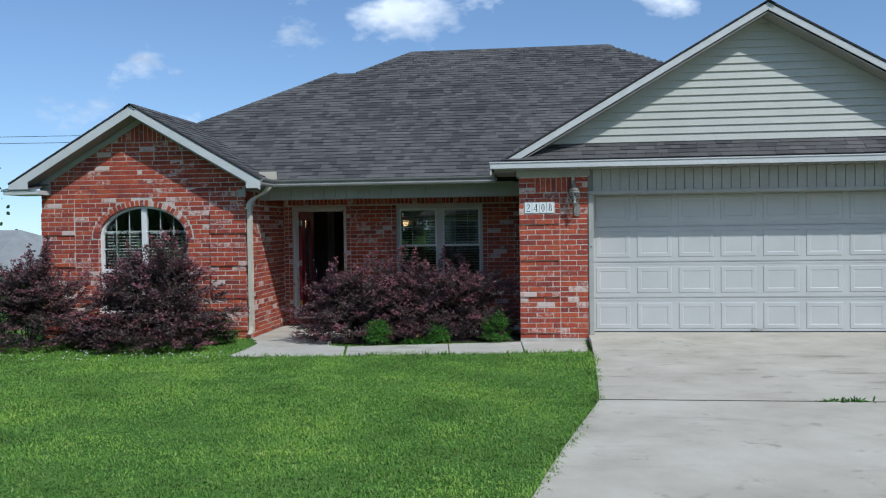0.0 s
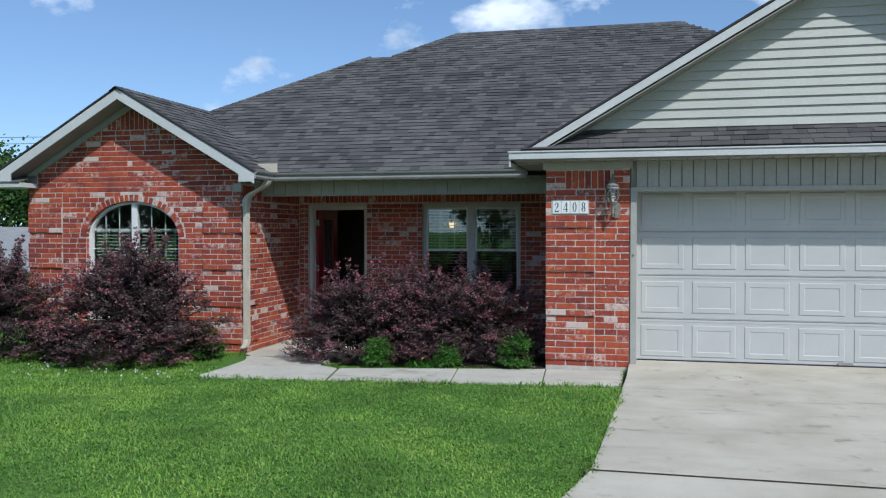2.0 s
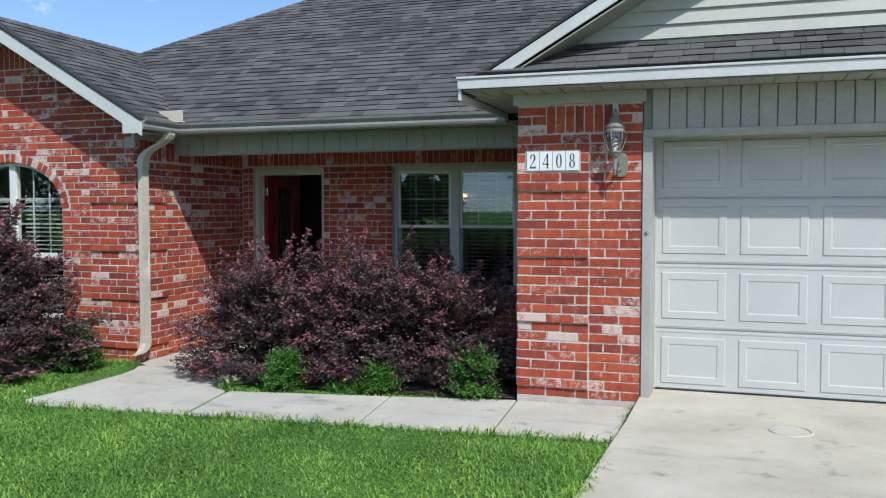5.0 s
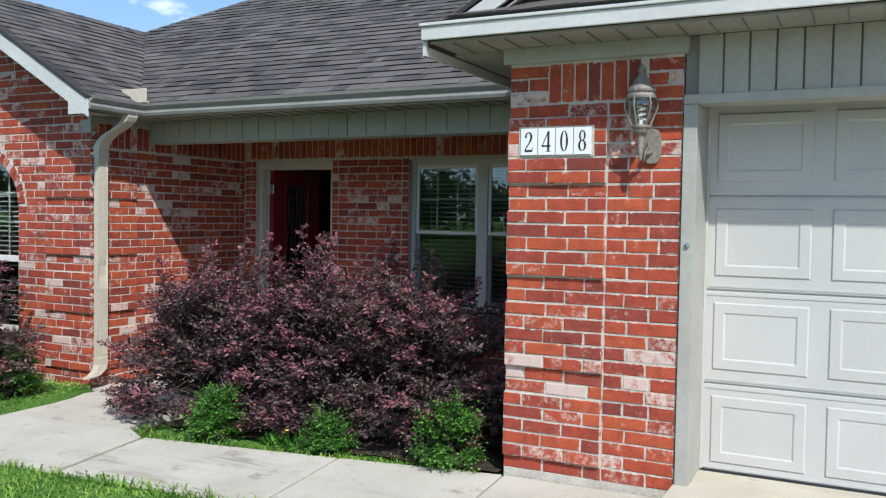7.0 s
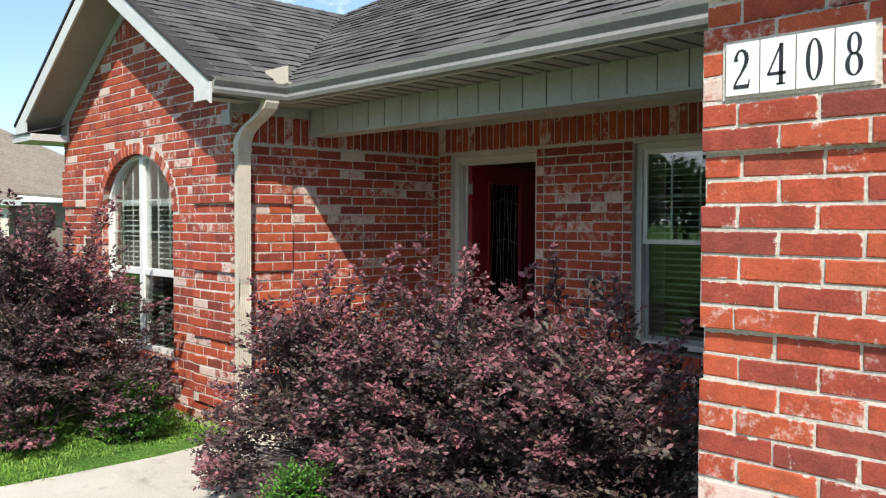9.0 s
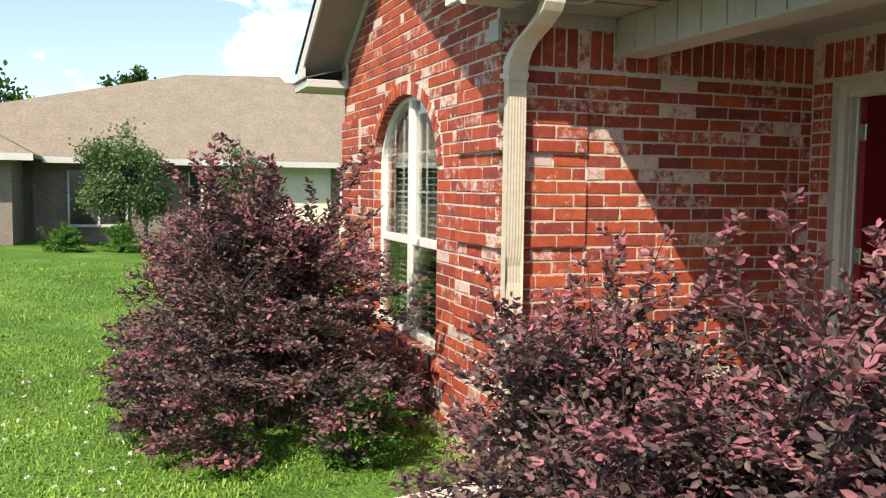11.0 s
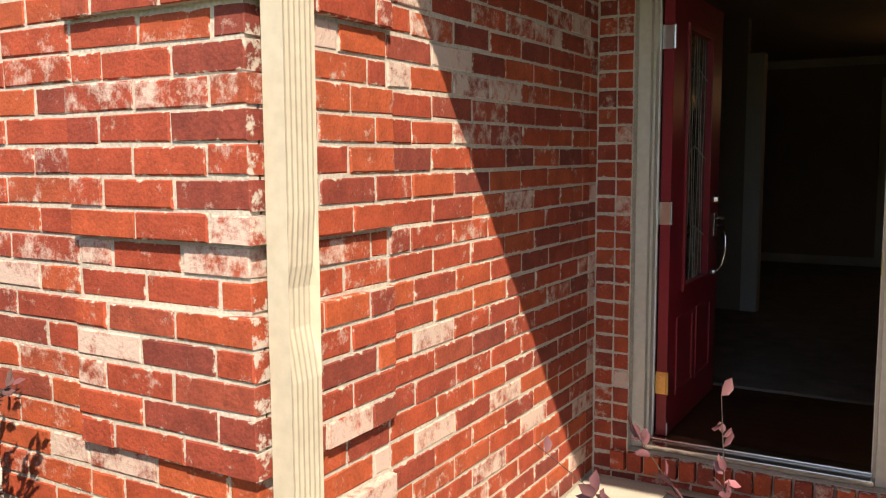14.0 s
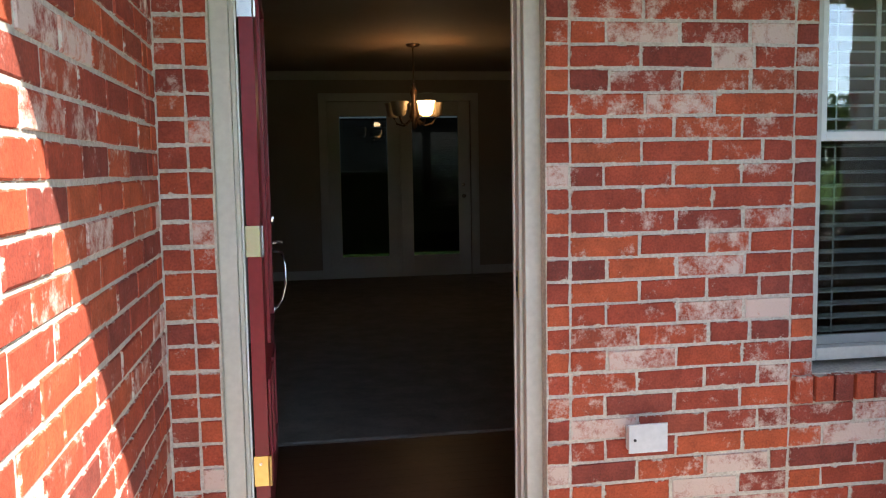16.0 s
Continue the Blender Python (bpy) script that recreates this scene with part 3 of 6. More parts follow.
part("bottom_board", Build().box(-3.366, 1.118, 1.598, 1.805, 2.112, 2.129), CLAY_TRIM, beam, bevel=0.003)
for k in range(24):
    x = -3.366 + k * 0.193
    part("board", Build().box(x, min(x + 0.184, 1.116), 1.604, 1.619, 2.13, 2.324), CLAY_TRIM, beam)
structure("frieze_return", Build().box(WALL_X - 0.02, WALL_X + 0.022, 0.87, 1.597, 2.255, 2.324), CLAY_TRIM, "clay frieze board over the porch side wall", bevel=0.003)
part_front = structure("garage_frieze", Build().box(2.13, 8.0, 0.02, 0.06, 2.09, 2.414), GROOVE, "clay board-and-batten frieze above the garage door")
for k in range(44):
    x = 2.20 + k * 0.13
    part("board", Build().box(x, x + 0.119, 0.004, 0.019, 2.103, 2.413), CLAY_TRIM, part_front)
structure("pier_frieze", Build().box(1.09, 2.15, -0.03, 0.05, 2.325, 2.414).box(1.09, 1.12, 0.05, 0.6, 2.325, 2.40), CLAY_TRIM, "clay frieze board over the brick pier", bevel=0.004)
structure("garage_fascia", Build().box(0.724, 8.43, -0.372, -0.35, 2.43, 2.505).box(0.715, 8.44, -0.385, -0.345, 2.507, 2.525), TRIM, "white fascia board of the pent roof", bevel=0.004)
structure("garage_fascia_side", Build().box(0.724, 0.745, -0.349, 1.15, 2.345, 2.44), TRIM, "white fascia board beside the garage eave")
jamb = structure("garage_jamb", Build().box(2.128, 2.20, -0.01, 0.17, -0.01, 2.05).box(7.04, 7.1, -0.01, 0.17, -0.01, 2.05).box(2.128, 7.1, -0.012, 0.17, 2.052, 2.102), CLAY_TRIM, "white trim round the garage door opening", bevel=0.004)
structure("garage_reveal", Build().box(2.128, 2.196, 0.172, 0.42, -0.01, 2.1).box(7.042, 7.06, 0.172, 0.42, -0.01, 2.1), CLAY_TRIM, "white inner jambs of the garage door")

siding = structure("garage_siding", Build().prism([(1.1, 0.03, 2.6), (8.06, 0.03, 2.6), (4.58, 0.03, 4.56)], (0, 0.05, 0)), SIDING, "beige horizontal vinyl siding in the garage gable")
for k in range(17):
    z0, z1 = 2.69 + k * 0.1085, 2.69 + k * 0.1085 + 0.1105
    h0, h1 = 3.42 - (z0 - 2.62) / 0.577, 3.42 - (min(z1, 4.55) - 2.62) / 0.577
    if h1 > 0.05:
        part("siding_board", Build().add([(4.58 - h0, 0.001, z0), (4.58 + h0, 0.001, z0), (4.58 + h1, 0.024, z1), (4.58 - h1, 0.024, z1), (4.58 - h0, 0.03, z0), (4.58 + h0, 0.03, z0), (4.58 + h1, 0.03, z1), (4.58 - h1, 0.03, z1)],
             [(0, 1, 2, 3), (0, 4, 5, 1), (3, 2, 6, 7), (0, 3, 7, 4), (1, 5, 6, 2), (4, 7, 6, 5)]), SIDING, siding)


# gutters and downspout
def gutter(name, pts, label):
    """A K-style gutter swept along a path of corners; the open side faces up."""
    prof = [(0.0, 0.0), (0.075, 0.0), (0.085, 0.025), (0.075, 0.05), (0.105, 0.085), (0.112, 0.11), (0.098, 0.112), (0.09, 0.09), (0.012, 0.09), (0.0, 0.112)]
    b = Build()
    n, k = len(pts), len(prof)
    rows = []
    for i, (x, y, z, ox, oy) in enumerate(pts):
        rows += [(x + ox * d, y + oy * d, z + h) for d, h in prof]
    f = [(i * k + j, i * k + (j + 1) % k, (i + 1) * k + (j + 1) % k, (i + 1) * k + j) for i in range(n - 1) for j in range(k)]
    f += [tuple(range(k)), tuple(reversed(range((n - 1) * k, n * k)))]
    return structure(name, b.add(rows, f), GUTTER, label)


gutter("gutter", [(-3.03, 0.52, 2.315, 1, 0), (-3.03, 1.19, 2.315, 1, -1), (0.72, 1.19, 2.315, 0, -1)], "clay-coloured metal gutter along the porch eave")
structure("eave_fascia", Build().box(-3.03, 0.72, 1.192, 1.215, 2.31, 2.42).box(-3.055, -3.032, 0.52, 1.2, 2.31, 2.40), TRIM, "white fascia board behind the gutter")

spout = thing("downspout", "cream ribbed metal downspout, dented, at the brick corner", "downspout")
ds = Build()
cx, cy = -3.303, 0.945
ring = []
ribs = [(-0.03, -0.053)] + [(0.03 - (0.002 if j % 2 else 0.0), -0.053 + 0.106 * j / 12) for j in range(13)] + [(-0.03, 0.053)]
levels = [2.05, 1.6, 1.1, 0.98, 0.93, 0.88, 0.84, 0.78, 0.72, 0.4, 0.06]
for z in levels:
    dent = 0.02 if 0.8 < z < 0.95 else (0.009 if 0.76 < z < 1.0 else 0.0)
    ring += [(cx + u - (dent if u > 0 and abs(v) < 0.05 else 0.0), cy + v * (1 + dent), z) for u, v in ribs]
k = len(ribs)
ds.add(ring, [(i * k + j, i * k + (j + 1) % k, (i + 1) * k + (j + 1) % k, (i + 1) * k + j) for i in range(len(levels) - 1) for j in range(k)] + [tuple(range(k)), tuple(reversed(range((len(levels) - 1) * k, len(levels) * k)))])
part("pipe", ds, SPOUT, spout)


def square_tube(b, pts, hx, hy):
    rows = []
    for x, y, z in pts:
        rows += [(x - hx, y - hy, z), (x + hx, y - hy, z), (x + hx, y + hy, z), (x - hx, y + hy, z)]
    return b.add(rows, [(i * 4 + j, i * 4 + (j + 1) % 4, (i + 1) * 4 + (j + 1) % 4, (i + 1) * 4 + j) for i in range(len(pts) - 1) for j in range(4)] + [(3, 2, 1, 0), tuple(len(pts) * 4 - 4 + j for j in range(4))])


part("top_elbow", square_tube(Build(), [(-3.0, 1.0, 2.33), (-3.0, 1.0, 2.29), (-3.02, 0.995, 2.25), (-3.1, 0.98, 2.19), (-3.22, 0.965, 2.13), (-3.275, 0.955, 2.08), (cx, cy, 2.02), (cx, cy, 1.93)], 0.038, 0.058), SPOUT, spout, bevel=0.006)
part("bottom_elbow", square_tube(Build(), [(cx, cy, 0.09), (cx, cy, 0.02), (cx + 0.01, cy - 0.03, -0.03), (cx + 0.02, cy - 0.1, -0.07), (cx + 0.02, cy - 0.17, -0.085)], 0.036, 0.055), SPOUT, spout, bevel=0.006)
part("strap", Build().box(cx - 0.07, cx + 0.041, cy - 0.061, cy + 0.061, 1.95, 1.975), SPOUT, spout)
vent = thing("roof_vent", "small beige splash guard on the roof valley above the gutter", "splash guard")
part("shield", Build().box(-3.24, -2.88, 1.07, 1.085, 2.43, 2.56), SPOUT, vent, bevel=0.004)
part("foot", Build().box(-3.24, -2.88, 1.085, 1.15, 2.43, 2.445), SPOUT, vent)


# windows
def blinds(parent, x0, x1, y, z0, z1, pitch=0.048):
    k = 0
    z = z1 - 0.05
    part("head_rail", Build().box(x0, x1, y - 0.02, y + 0.02, z1 - 0.04, z1), BLIND, parent)
    while z > z0 + 0.02:
        part("slat", Build().add([(x0, y - 0.02, z - 0.004), (x1, y - 0.02, z - 0.004), (x1, y + 0.02, z + 0.004), (x0, y + 0.02, z + 0.004), (x0, y - 0.02, z + 0.001), (x1, y - 0.02, z + 0.001), (x1, y + 0.02, z + 0.009), (x0, y + 0.02, z + 0.009)],
             [(0, 1, 2, 3), (7, 6, 5, 4), (0, 4, 5, 1), (1, 5, 6, 2), (2, 6, 7, 3), (3, 7, 4, 0)]), BLIND, parent)
        z -= pitch
    for x in (x0 + 0.12, x1 - 0.12):
        part("ladder_cord", Build().box(x - 0.003, x + 0.003, y - 0.022, y - 0.020, z0, z1), BLIND, parent)


def sash(win, x0, x1, y, z0, z1, cols, rows):
    w = 0.032
    fr = part("sash", Build().box(x0, x0 + w, y, y + 0.03, z0, z1).box(x1 - w, x1, y, y + 0.03, z0, z1).box(x0 + w, x1 - w, y, y + 0.03, z0, z0 + w).box(x0 + w, x1 - w, y, y + 0.03, z1 - w, z1), WINDOW_WHITE, win, bevel=0.003)
    pane = part("pane", Build().box(x0 + w, x1 - w, y + 0.010, y + 0.014, z0 + w, z1 - w), GLASS, win)
    pane.visible_shadow = False
    for k in range(1, cols):
        x = x0 + (x1 - x0) * k / cols
        part("muntin", Build().box(x - 0.008, x + 0.008, y + 0.016, y + 0.024, z0 + w, z1 - w), WINDOW_WHITE, win)
    for k in range(1, rows):
        z = z0 + (z1 - z0) * k / rows
        part("muntin", Build().box(x0 + w, x1 - w, y + 0.0165, y + 0.0235, z - 0.008, z + 0.008), WINDOW_WHITE, win)


window_1 = tagged(new("window_1"), "pair of beige vinyl sash windows with open white blinds on the porch", kind="structure")
fw, WY = 0.05, PORCH_Y + 0.075
part("window_frame", Build().box(WIN0, WIN0 + fw, WY - 0.02, WY + 0.07, WINB + 0.03, WINT).box(WIN1 - fw, WIN1, WY - 0.02, WY + 0.07, WINB + 0.03, WINT).box(WIN0 + fw, WIN1 - fw, WY - 0.02, WY + 0.07, WINT - fw, WINT).box(WIN0 + fw, WIN1 - fw, WY - 0.02, WY + 0.07, WINB + 0.03, WINB + 0.075), JAMB, window_1, bevel=0.005)
WMID = -0.43
part("mullion", Build().box(WMID - 0.055, WMID + 0.055, WY - 0.015, WY + 0.07, WINB + 0.075, WINT - fw), JAMB, window_1, bevel=0.005)
for x0, x1 in ((WIN0 + fw, WMID - 0.055), (WMID + 0.055, WIN1 - fw)):
    sash(window_1, x0, x1, WY, 1.26, WINT - fw, 3, 2)
    sash(window_1, x0, x1, WY + 0.034, WINB + 0.075, 1.30, 1, 1)
    mesh_screen = part("insect_screen", Build().box(x0 + 0.015, x1 - 0.015, WY + 0.01, WY + 0.012, WINB + 0.08, 1.258), SCREEN, window_1, "fine dark insect screen")
    mesh_screen.visible_shadow = False
    blinds(window_1, x0 + 0.01, x1 - 0.01, WY + 0.115, WINB + 0.09, WINT - fw)

window_2 = tagged(new("window_2"), "white arched double window with open blinds in the brick gable", kind="structure")
AY = WALL_Y + 0.085


def arch_ring(b, inner, outer, y0, y1, steps=28, x_from=-1.0, x_to=1.0):
    """A band between two scaled arches, over the spring line."""
    for i in range(steps):
        a0, a1 = math.pi * i / steps, math.pi * (i + 1) / steps
        q = []
        for a, d in ((a0, inner), (a0, outer), (a1, outer), (a1, inner)):
            q.append((ARCH_X + (ARCH_A + d) * math.cos(a), y0, ARCH_Z + (ARCH_B + d) * math.sin(a)))
        b.prism(q, (0, y1 - y0, 0))
    return b


fr = arch_ring(Build(), -0.04, 0.0, AY - 0.02, AY + 0.06)
fr.box(ARCH_X - ARCH_A, ARCH_X - ARCH_A + 0.04, AY - 0.02, AY + 0.06, SILL_Z, ARCH_Z).box(ARCH_X + ARCH_A - 0.04, ARCH_X + ARCH_A, AY - 0.02, AY + 0.06, SILL_Z, ARCH_Z)
fr.box(ARCH_X - ARCH_A + 0.04, ARCH_X + ARCH_A - 0.04, AY - 0.02, AY + 0.06, SILL_Z, SILL_Z + 0.05)
part("window_frame", fr, WINDOW_WHITE, window_2)
part("mullion", Build().box(ARCH_X - 0.042, ARCH_X + 0.042, AY - 0.022, AY + 0.06, SILL_Z + 0.05, arch_top(ARCH_X + 0.042, -0.04)), WINDOW_WHITE, window_2, bevel=0.004)
RAIL_Z = 0.955
for x0, x1, s in ((ARCH_X - ARCH_A + 0.04, ARCH_X - 0.042, -1), (ARCH_X + 0.042, ARCH_X + ARCH_A - 0.04, 1)):
    part("rail", Build().box(x0, x1, AY - 0.014, AY + 0.05, RAIL_Z - 0.03, RAIL_Z + 0.03), WINDOW_WHITE, window_2, bevel=0.004)
    xs = np.linspace(x0, x1, 13)
    up = [(x, AY + 0.01, RAIL_Z + 0.03) for x in (x0, x1)] + [(x, AY + 0.01, arch_top(x, -0.04)) for x in xs[::-1]]
    pane = part("pane", Build().prism(up, (0, 0.004, 0)), GLASS, window_2); pane.visible_shadow = False
    pane = part("pane", Build().box(x0, x1, AY + 0.02, AY + 0.024, SILL_Z + 0.05, RAIL_Z - 0.03), GLASS, window_2); pane.visible_shadow = False
    mesh_screen = part("insect_screen", Build().box(x0 + 0.006, x1 - 0.006, AY - 0.010, AY - 0.008, SILL_Z + 0.05, RAIL_Z - 0.031), SCREEN, window_2, "fine dark insect screen")
    mesh_screen.visible_shadow = False
    for k in (1, 2):
        x = x0 + (x1 - x0) * k / 3
        part("muntin", Build().box(x - 0.008, x + 0.008, AY + 0.016, AY + 0.024, RAIL_Z + 0.03, arch_top(x, -0.04)), WINDOW_WHITE, window_2)
    part("muntin", Build().box(x0, x1, AY + 0.0165, AY + 0.0235, 1.31, 1.326), WINDOW_WHITE, window_2)
    part("muntin", Build().box(x0, x1, AY + 0.0165, AY + 0.0235, 1.60, 1.616), WINDOW_WHITE, window_2)
    part("stile", Build().box(x0, x0 + 0.025, AY - 0.005, AY + 0.03, SILL_Z + 0.05, RAIL_Z - 0.03).box(x1 - 0.025, x1, AY - 0.005, AY + 0.03, SILL_Z + 0.05, RAIL_Z - 0.03), WINDOW_WHITE, window_2)
    blinds(window_2, x0 + 0.005, x1 - 0.005, AY + 0.13, SILL_Z + 0.05, 1.62, 0.05)
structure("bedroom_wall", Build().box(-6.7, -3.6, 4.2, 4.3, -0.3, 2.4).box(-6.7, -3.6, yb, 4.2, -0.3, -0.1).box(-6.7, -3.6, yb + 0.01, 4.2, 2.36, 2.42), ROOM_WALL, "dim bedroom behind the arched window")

# front door
door_1 = tagged(new("door_1"), "red front door with leaded glass, standing open inwards", kind="structure")
JY = PORCH_Y + 0.085
part("door_frame", Build().box(DOOR0, DOOR0 + 0.055, JY - 0.03, JY + 0.13, -0.07, DOORT).box(DOOR1 - 0.055, DOOR1, JY - 0.03, JY + 0.13, -0.07, DOORT).box(DOOR0 + 0.055, DOOR1 - 0.055, JY - 0.03, JY + 0.13, DOORT - 0.055, DOORT), JAMB, door_1, bevel=0.004)
part("stop", Build().box(DOOR0 + 0.056, DOOR0 + 0.068, JY + 0.0, JY + 0.06, -0.05, DOORT - 0.056).box(DOOR1 - 0.068, DOOR1 - 0.056, JY + 0.0, JY + 0.06, -0.05, DOORT - 0.056).box(DOOR0 + 0.069, DOOR1 - 0.069, JY, JY + 0.06, DOORT - 0.069, DOORT - 0.056), JAMB, door_1, bevel=0.002)
part("weatherstrip", Build().box(DOOR0 + 0.0685, DOOR0 + 0.074, JY + 0.045, JY + 0.06, -0.05, DOORT - 0.07).box(DOOR1 - 0.074, DOOR1 - 0.0685, JY + 0.045, JY + 0.06, -0.05, DOORT - 0.07), TILE_WHITE, door_1)
part("threshold", Build().box(DOOR0 + 0.057, DOOR1 - 0.057, JY - 0.05, JY + 0.13, -0.072, -0.045).box(DOOR0 + 0.057, DOOR1 - 0.057, JY + 0.02, JY + 0.05, -0.045, -0.035), CHROME, door_1, bevel=0.004)
strike = part("strike_plate", Build().box(DOOR1 - 0.0715, DOOR1 - 0.0685, JY + 0.0, JY + 0.032, 0.755, 0.845), BRASS, door_1)
part("latch_hole", Build().box(DOOR1 - 0.073, DOOR1 - 0.0718, JY + 0.008, JY + 0.024, 0.775, 0.825), INK, door_1)
HX, HY = DOOR0 + 0.078, JY + 0.065          # hinge line
DX0, DX1 = HX + 0.002, HX + 0.047           # thickness of the open leaf, which runs inwards from the hinge
DY0, DY1, DZ0, DZ1 = HY + 0.004, HY + 0.904, -0.035, DOORT - 0.06
gy0, gy1, gz0, gz1 = DY0 + 0.24, DY1 - 0.24, 0.62, 1.78
leaf = Build().box(DX0, DX1, DY0, gy0, DZ0, DZ1).box(DX0, DX1, gy1, DY1, DZ0, DZ1).box(DX0, DX1, gy0, gy1, DZ0, gz0).box(DX0, DX1, gy0, gy1, gz1, DZ1)
leaf_ob = part("door_leaf", leaf, RED_DOOR, door_1)
mould = Build()
for y0, y1, z0, z1 in ((gy0 - 0.03, gy0, gz0, gz1), (gy1, gy1 + 0.03, gz0, gz1), (gy0 - 0.03, gy1 + 0.03, gz0 - 0.03, gz0), (gy0 - 0.03, gy1 + 0.03, gz1, gz1 + 0.03)):
    mould.box(DX1 - 0.002, DX1 + 0.012, y0, y1, z0, z1)
for y0, y1 in ((DY0 + 0.13, DY0 + 0.42), (DY0 + 0.48, DY0 + 0.77)):
    for a, b_, c, d in ((y0, y1, 0.12, 0.14), (y0, y1, 0.46, 0.48), (y0, y0 + 0.02, 0.14, 0.46), (y1 - 0.02, y1, 0.14, 0.46)):
        mould.box(DX1 - 0.002, DX1 + 0.008, a, b_, c, d)
part("moulding", mould, RED_DOOR, door_1, bevel=0.003)
part("door_glass", Build().box(DX0 + 0.018, DX0 + 0.026, gy0, gy1, gz0, gz1), LEADED, door_1, "leaded clear and frosted glass")
came = Build()
for k in range(1, 8):
    y = gy0 + (gy1 - gy0) * k / 8
    came.tube([(DX0 + 0.03, y + 0.012 * math.sin(k * 2 + j), gz0 + (gz1 - gz0) * j / 8) for j in range(9)], 0.0022, 5)
for z in (gz0 + 0.2, (gz0 + gz1) / 2, gz1 - 0.2):
    came.tube([(DX0 + 0.03, gy0, z), (DX0 + 0.03, (gy0 + gy1) / 2, z + 0.06), (DX0 + 0.03, gy1, z)], 0.0022, 5)
part("leading", came, LANTERN_METAL, door_1)
part("kick_strip", Build().box(DX1, DX1 + 0.004, DY0 + 0.004, DY0 + 0.012, DZ0, 0.02), TILE_WHITE, door_1)
for z in (1.723, 0.965, 0.205):
    h = part("hinge", Build().box(DX0 - 0.004, DX0 + 0.044, HY - 0.0015, HY + 0.0035, z - 0.05, z + 0.05), BRASS if z < 0.5 else CHROME, door_1, "brass hinge leaf" if z < 0.5 else "steel hinge leaf")
    part("knuckle", Build().tube([(HX + 0.05, HY, z - 0.05), (HX + 0.05, HY, z + 0.05)], 0.007), BRASS if z < 0.5 else CHROME, h)
    part("screw", Build().lathe([(0.0, -0.0035), (0.005, -0.0035), (0.005, 0.0)], (HX + 0.02, HY - 0.002, z + 0.025), 8, 'y'), CHROME, h)
ky = DY1 - 0.07
part("deadbolt", Build().lathe([(0.0, 0.022), (0.022, 0.018), (0.028, 0.0)], (DX1, ky, 0.99), 14, 'x'), CHROME, door_1)
part("handle_plate", Build().box(DX1, DX1 + 0.006, ky - 0.025, ky + 0.025, 0.80, 0.92), CHROME, door_1, bevel=0.003)
part("thumb_latch", Build().tube([(DX1, ky, 0.89), (DX1 + 0.03, ky, 0.895), (DX1 + 0.05, ky, 0.89)], 0.008), CHROME, door_1)
part("door_handle", Build().tube([(DX1, ky, 0.86), (DX1 + 0.045, ky, 0.85), (DX1 + 0.062, ky, 0.80), (DX1 + 0.06, ky, 0.72), (DX1 + 0.045, ky, 0.65), (DX1 + 0.02, ky, 0.62), (DX1, ky, 0.61)], 0.008, 8), CHROME, door_1, smooth=True)
part("handle_foot", Build().lathe([(0.0, 0.012), (0.016, 0.01), (0.018, 0.0)], (DX1, ky, 0.61), 12, 'x'), CHROME, door_1)
part("edge_latch", Build().box(DX0 + 0.01, DX0 + 0.035, DY1, DY1 + 0.003, 0.78, 0.86), BRASS, door_1)

mat_thing = tagged(part("doormat", Build().box(-3.0, -2.3, 2.5, 2.93, -0.198, -0.183), MAT_RUBBER, bevel=0.004), "black rubber doormat on the porch slab", "doormat")

box = thing("outlet_box", "grey weatherproof outlet box on the brick wall", "outlet box")
part("cover", Build().box(-1.915, -1.79, PORCH_Y - 0.04, PORCH_Y - 0.001, 0.245, 0.325), PLASTIC, box, bevel=0.004)
part("lid", Build().box(-1.92, -1.785, PORCH_Y - 0.046, PORCH_Y - 0.04, 0.24, 0.332), PLASTIC, box, bevel=0.002)
part("hinge_pin", Build().tube([(-1.92, PORCH_Y - 0.043, 0.334), (-1.785, PORCH_Y - 0.043, 0.334)], 0.004), PLASTIC, box)
part("screw", Build().lathe([(0.0, -0.003), (0.005, -0.003), (0.005, 0.0)], (-1.90, PORCH_Y - 0.047, 0.285), 8, 'y'), INK, box)

bell = tagged(new("porch_lamp"), "small dark fitting on the porch ceiling", "ceiling fitting")
part("socket", Build().lathe([(0.0, -0.05), (0.03, -0.045), (0.04, 0.0)], (-0.6, 2.3, 2.334), 12), BRONZE, bell)

# garage door
garage_door = tagged(new("garage_door"), "closed pale grey sectional garage door with raised panels", kind="structure")
GX0, GW, GY = 2.2, 4.84, 0.36
SH = 0.533
for r in range(4):
    z0 = -0.025 + r * SH if r else 0.0
    sec = part("section", Build().box(GX0, GX0 + GW, GY, GY + 0.045, z0 + 0.005, r * SH + SH - 0.03), GARAGE, garage_door, bevel=0.004)
    part("seam", Build().box(GX0, GX0 + GW, GY + 0.012, GY + 0.03, r * SH + SH - 0.0295, r * SH + SH - 0.0205), GARAGE, sec)
    part("rib", Build().box(GX0, GX0 + GW, GY - 0.004, GY + 0.001, r * SH + SH - 0.055, r * SH + SH - 0.043).box(GX0, GX0 + GW, GY - 0.004, GY + 0.001, z0 + 0.018, z0 + 0.03), GARAGE, sec)
pv = Build()
pw, ph = 0.505, 0.385
rings = []
for d, out in ((0.0, 0.0), (0.008, -0.007), (0.058, -0.007), (0.068, -0.0015)):
    rings += [(d - pw / 2, out, d - ph / 2), (pw / 2 - d, out, d - ph / 2), (pw / 2 - d, out, ph / 2 - d), (d - pw / 2, out, ph / 2 - d)]
pv.add(rings, [(k * 4 + j, k * 4 + (j + 1) % 4, k * 4 + 4 + (j + 1) % 4, k * 4 + 4 + j) for k in range(3) for j in range(4)] + [(12, 13, 14, 15)])
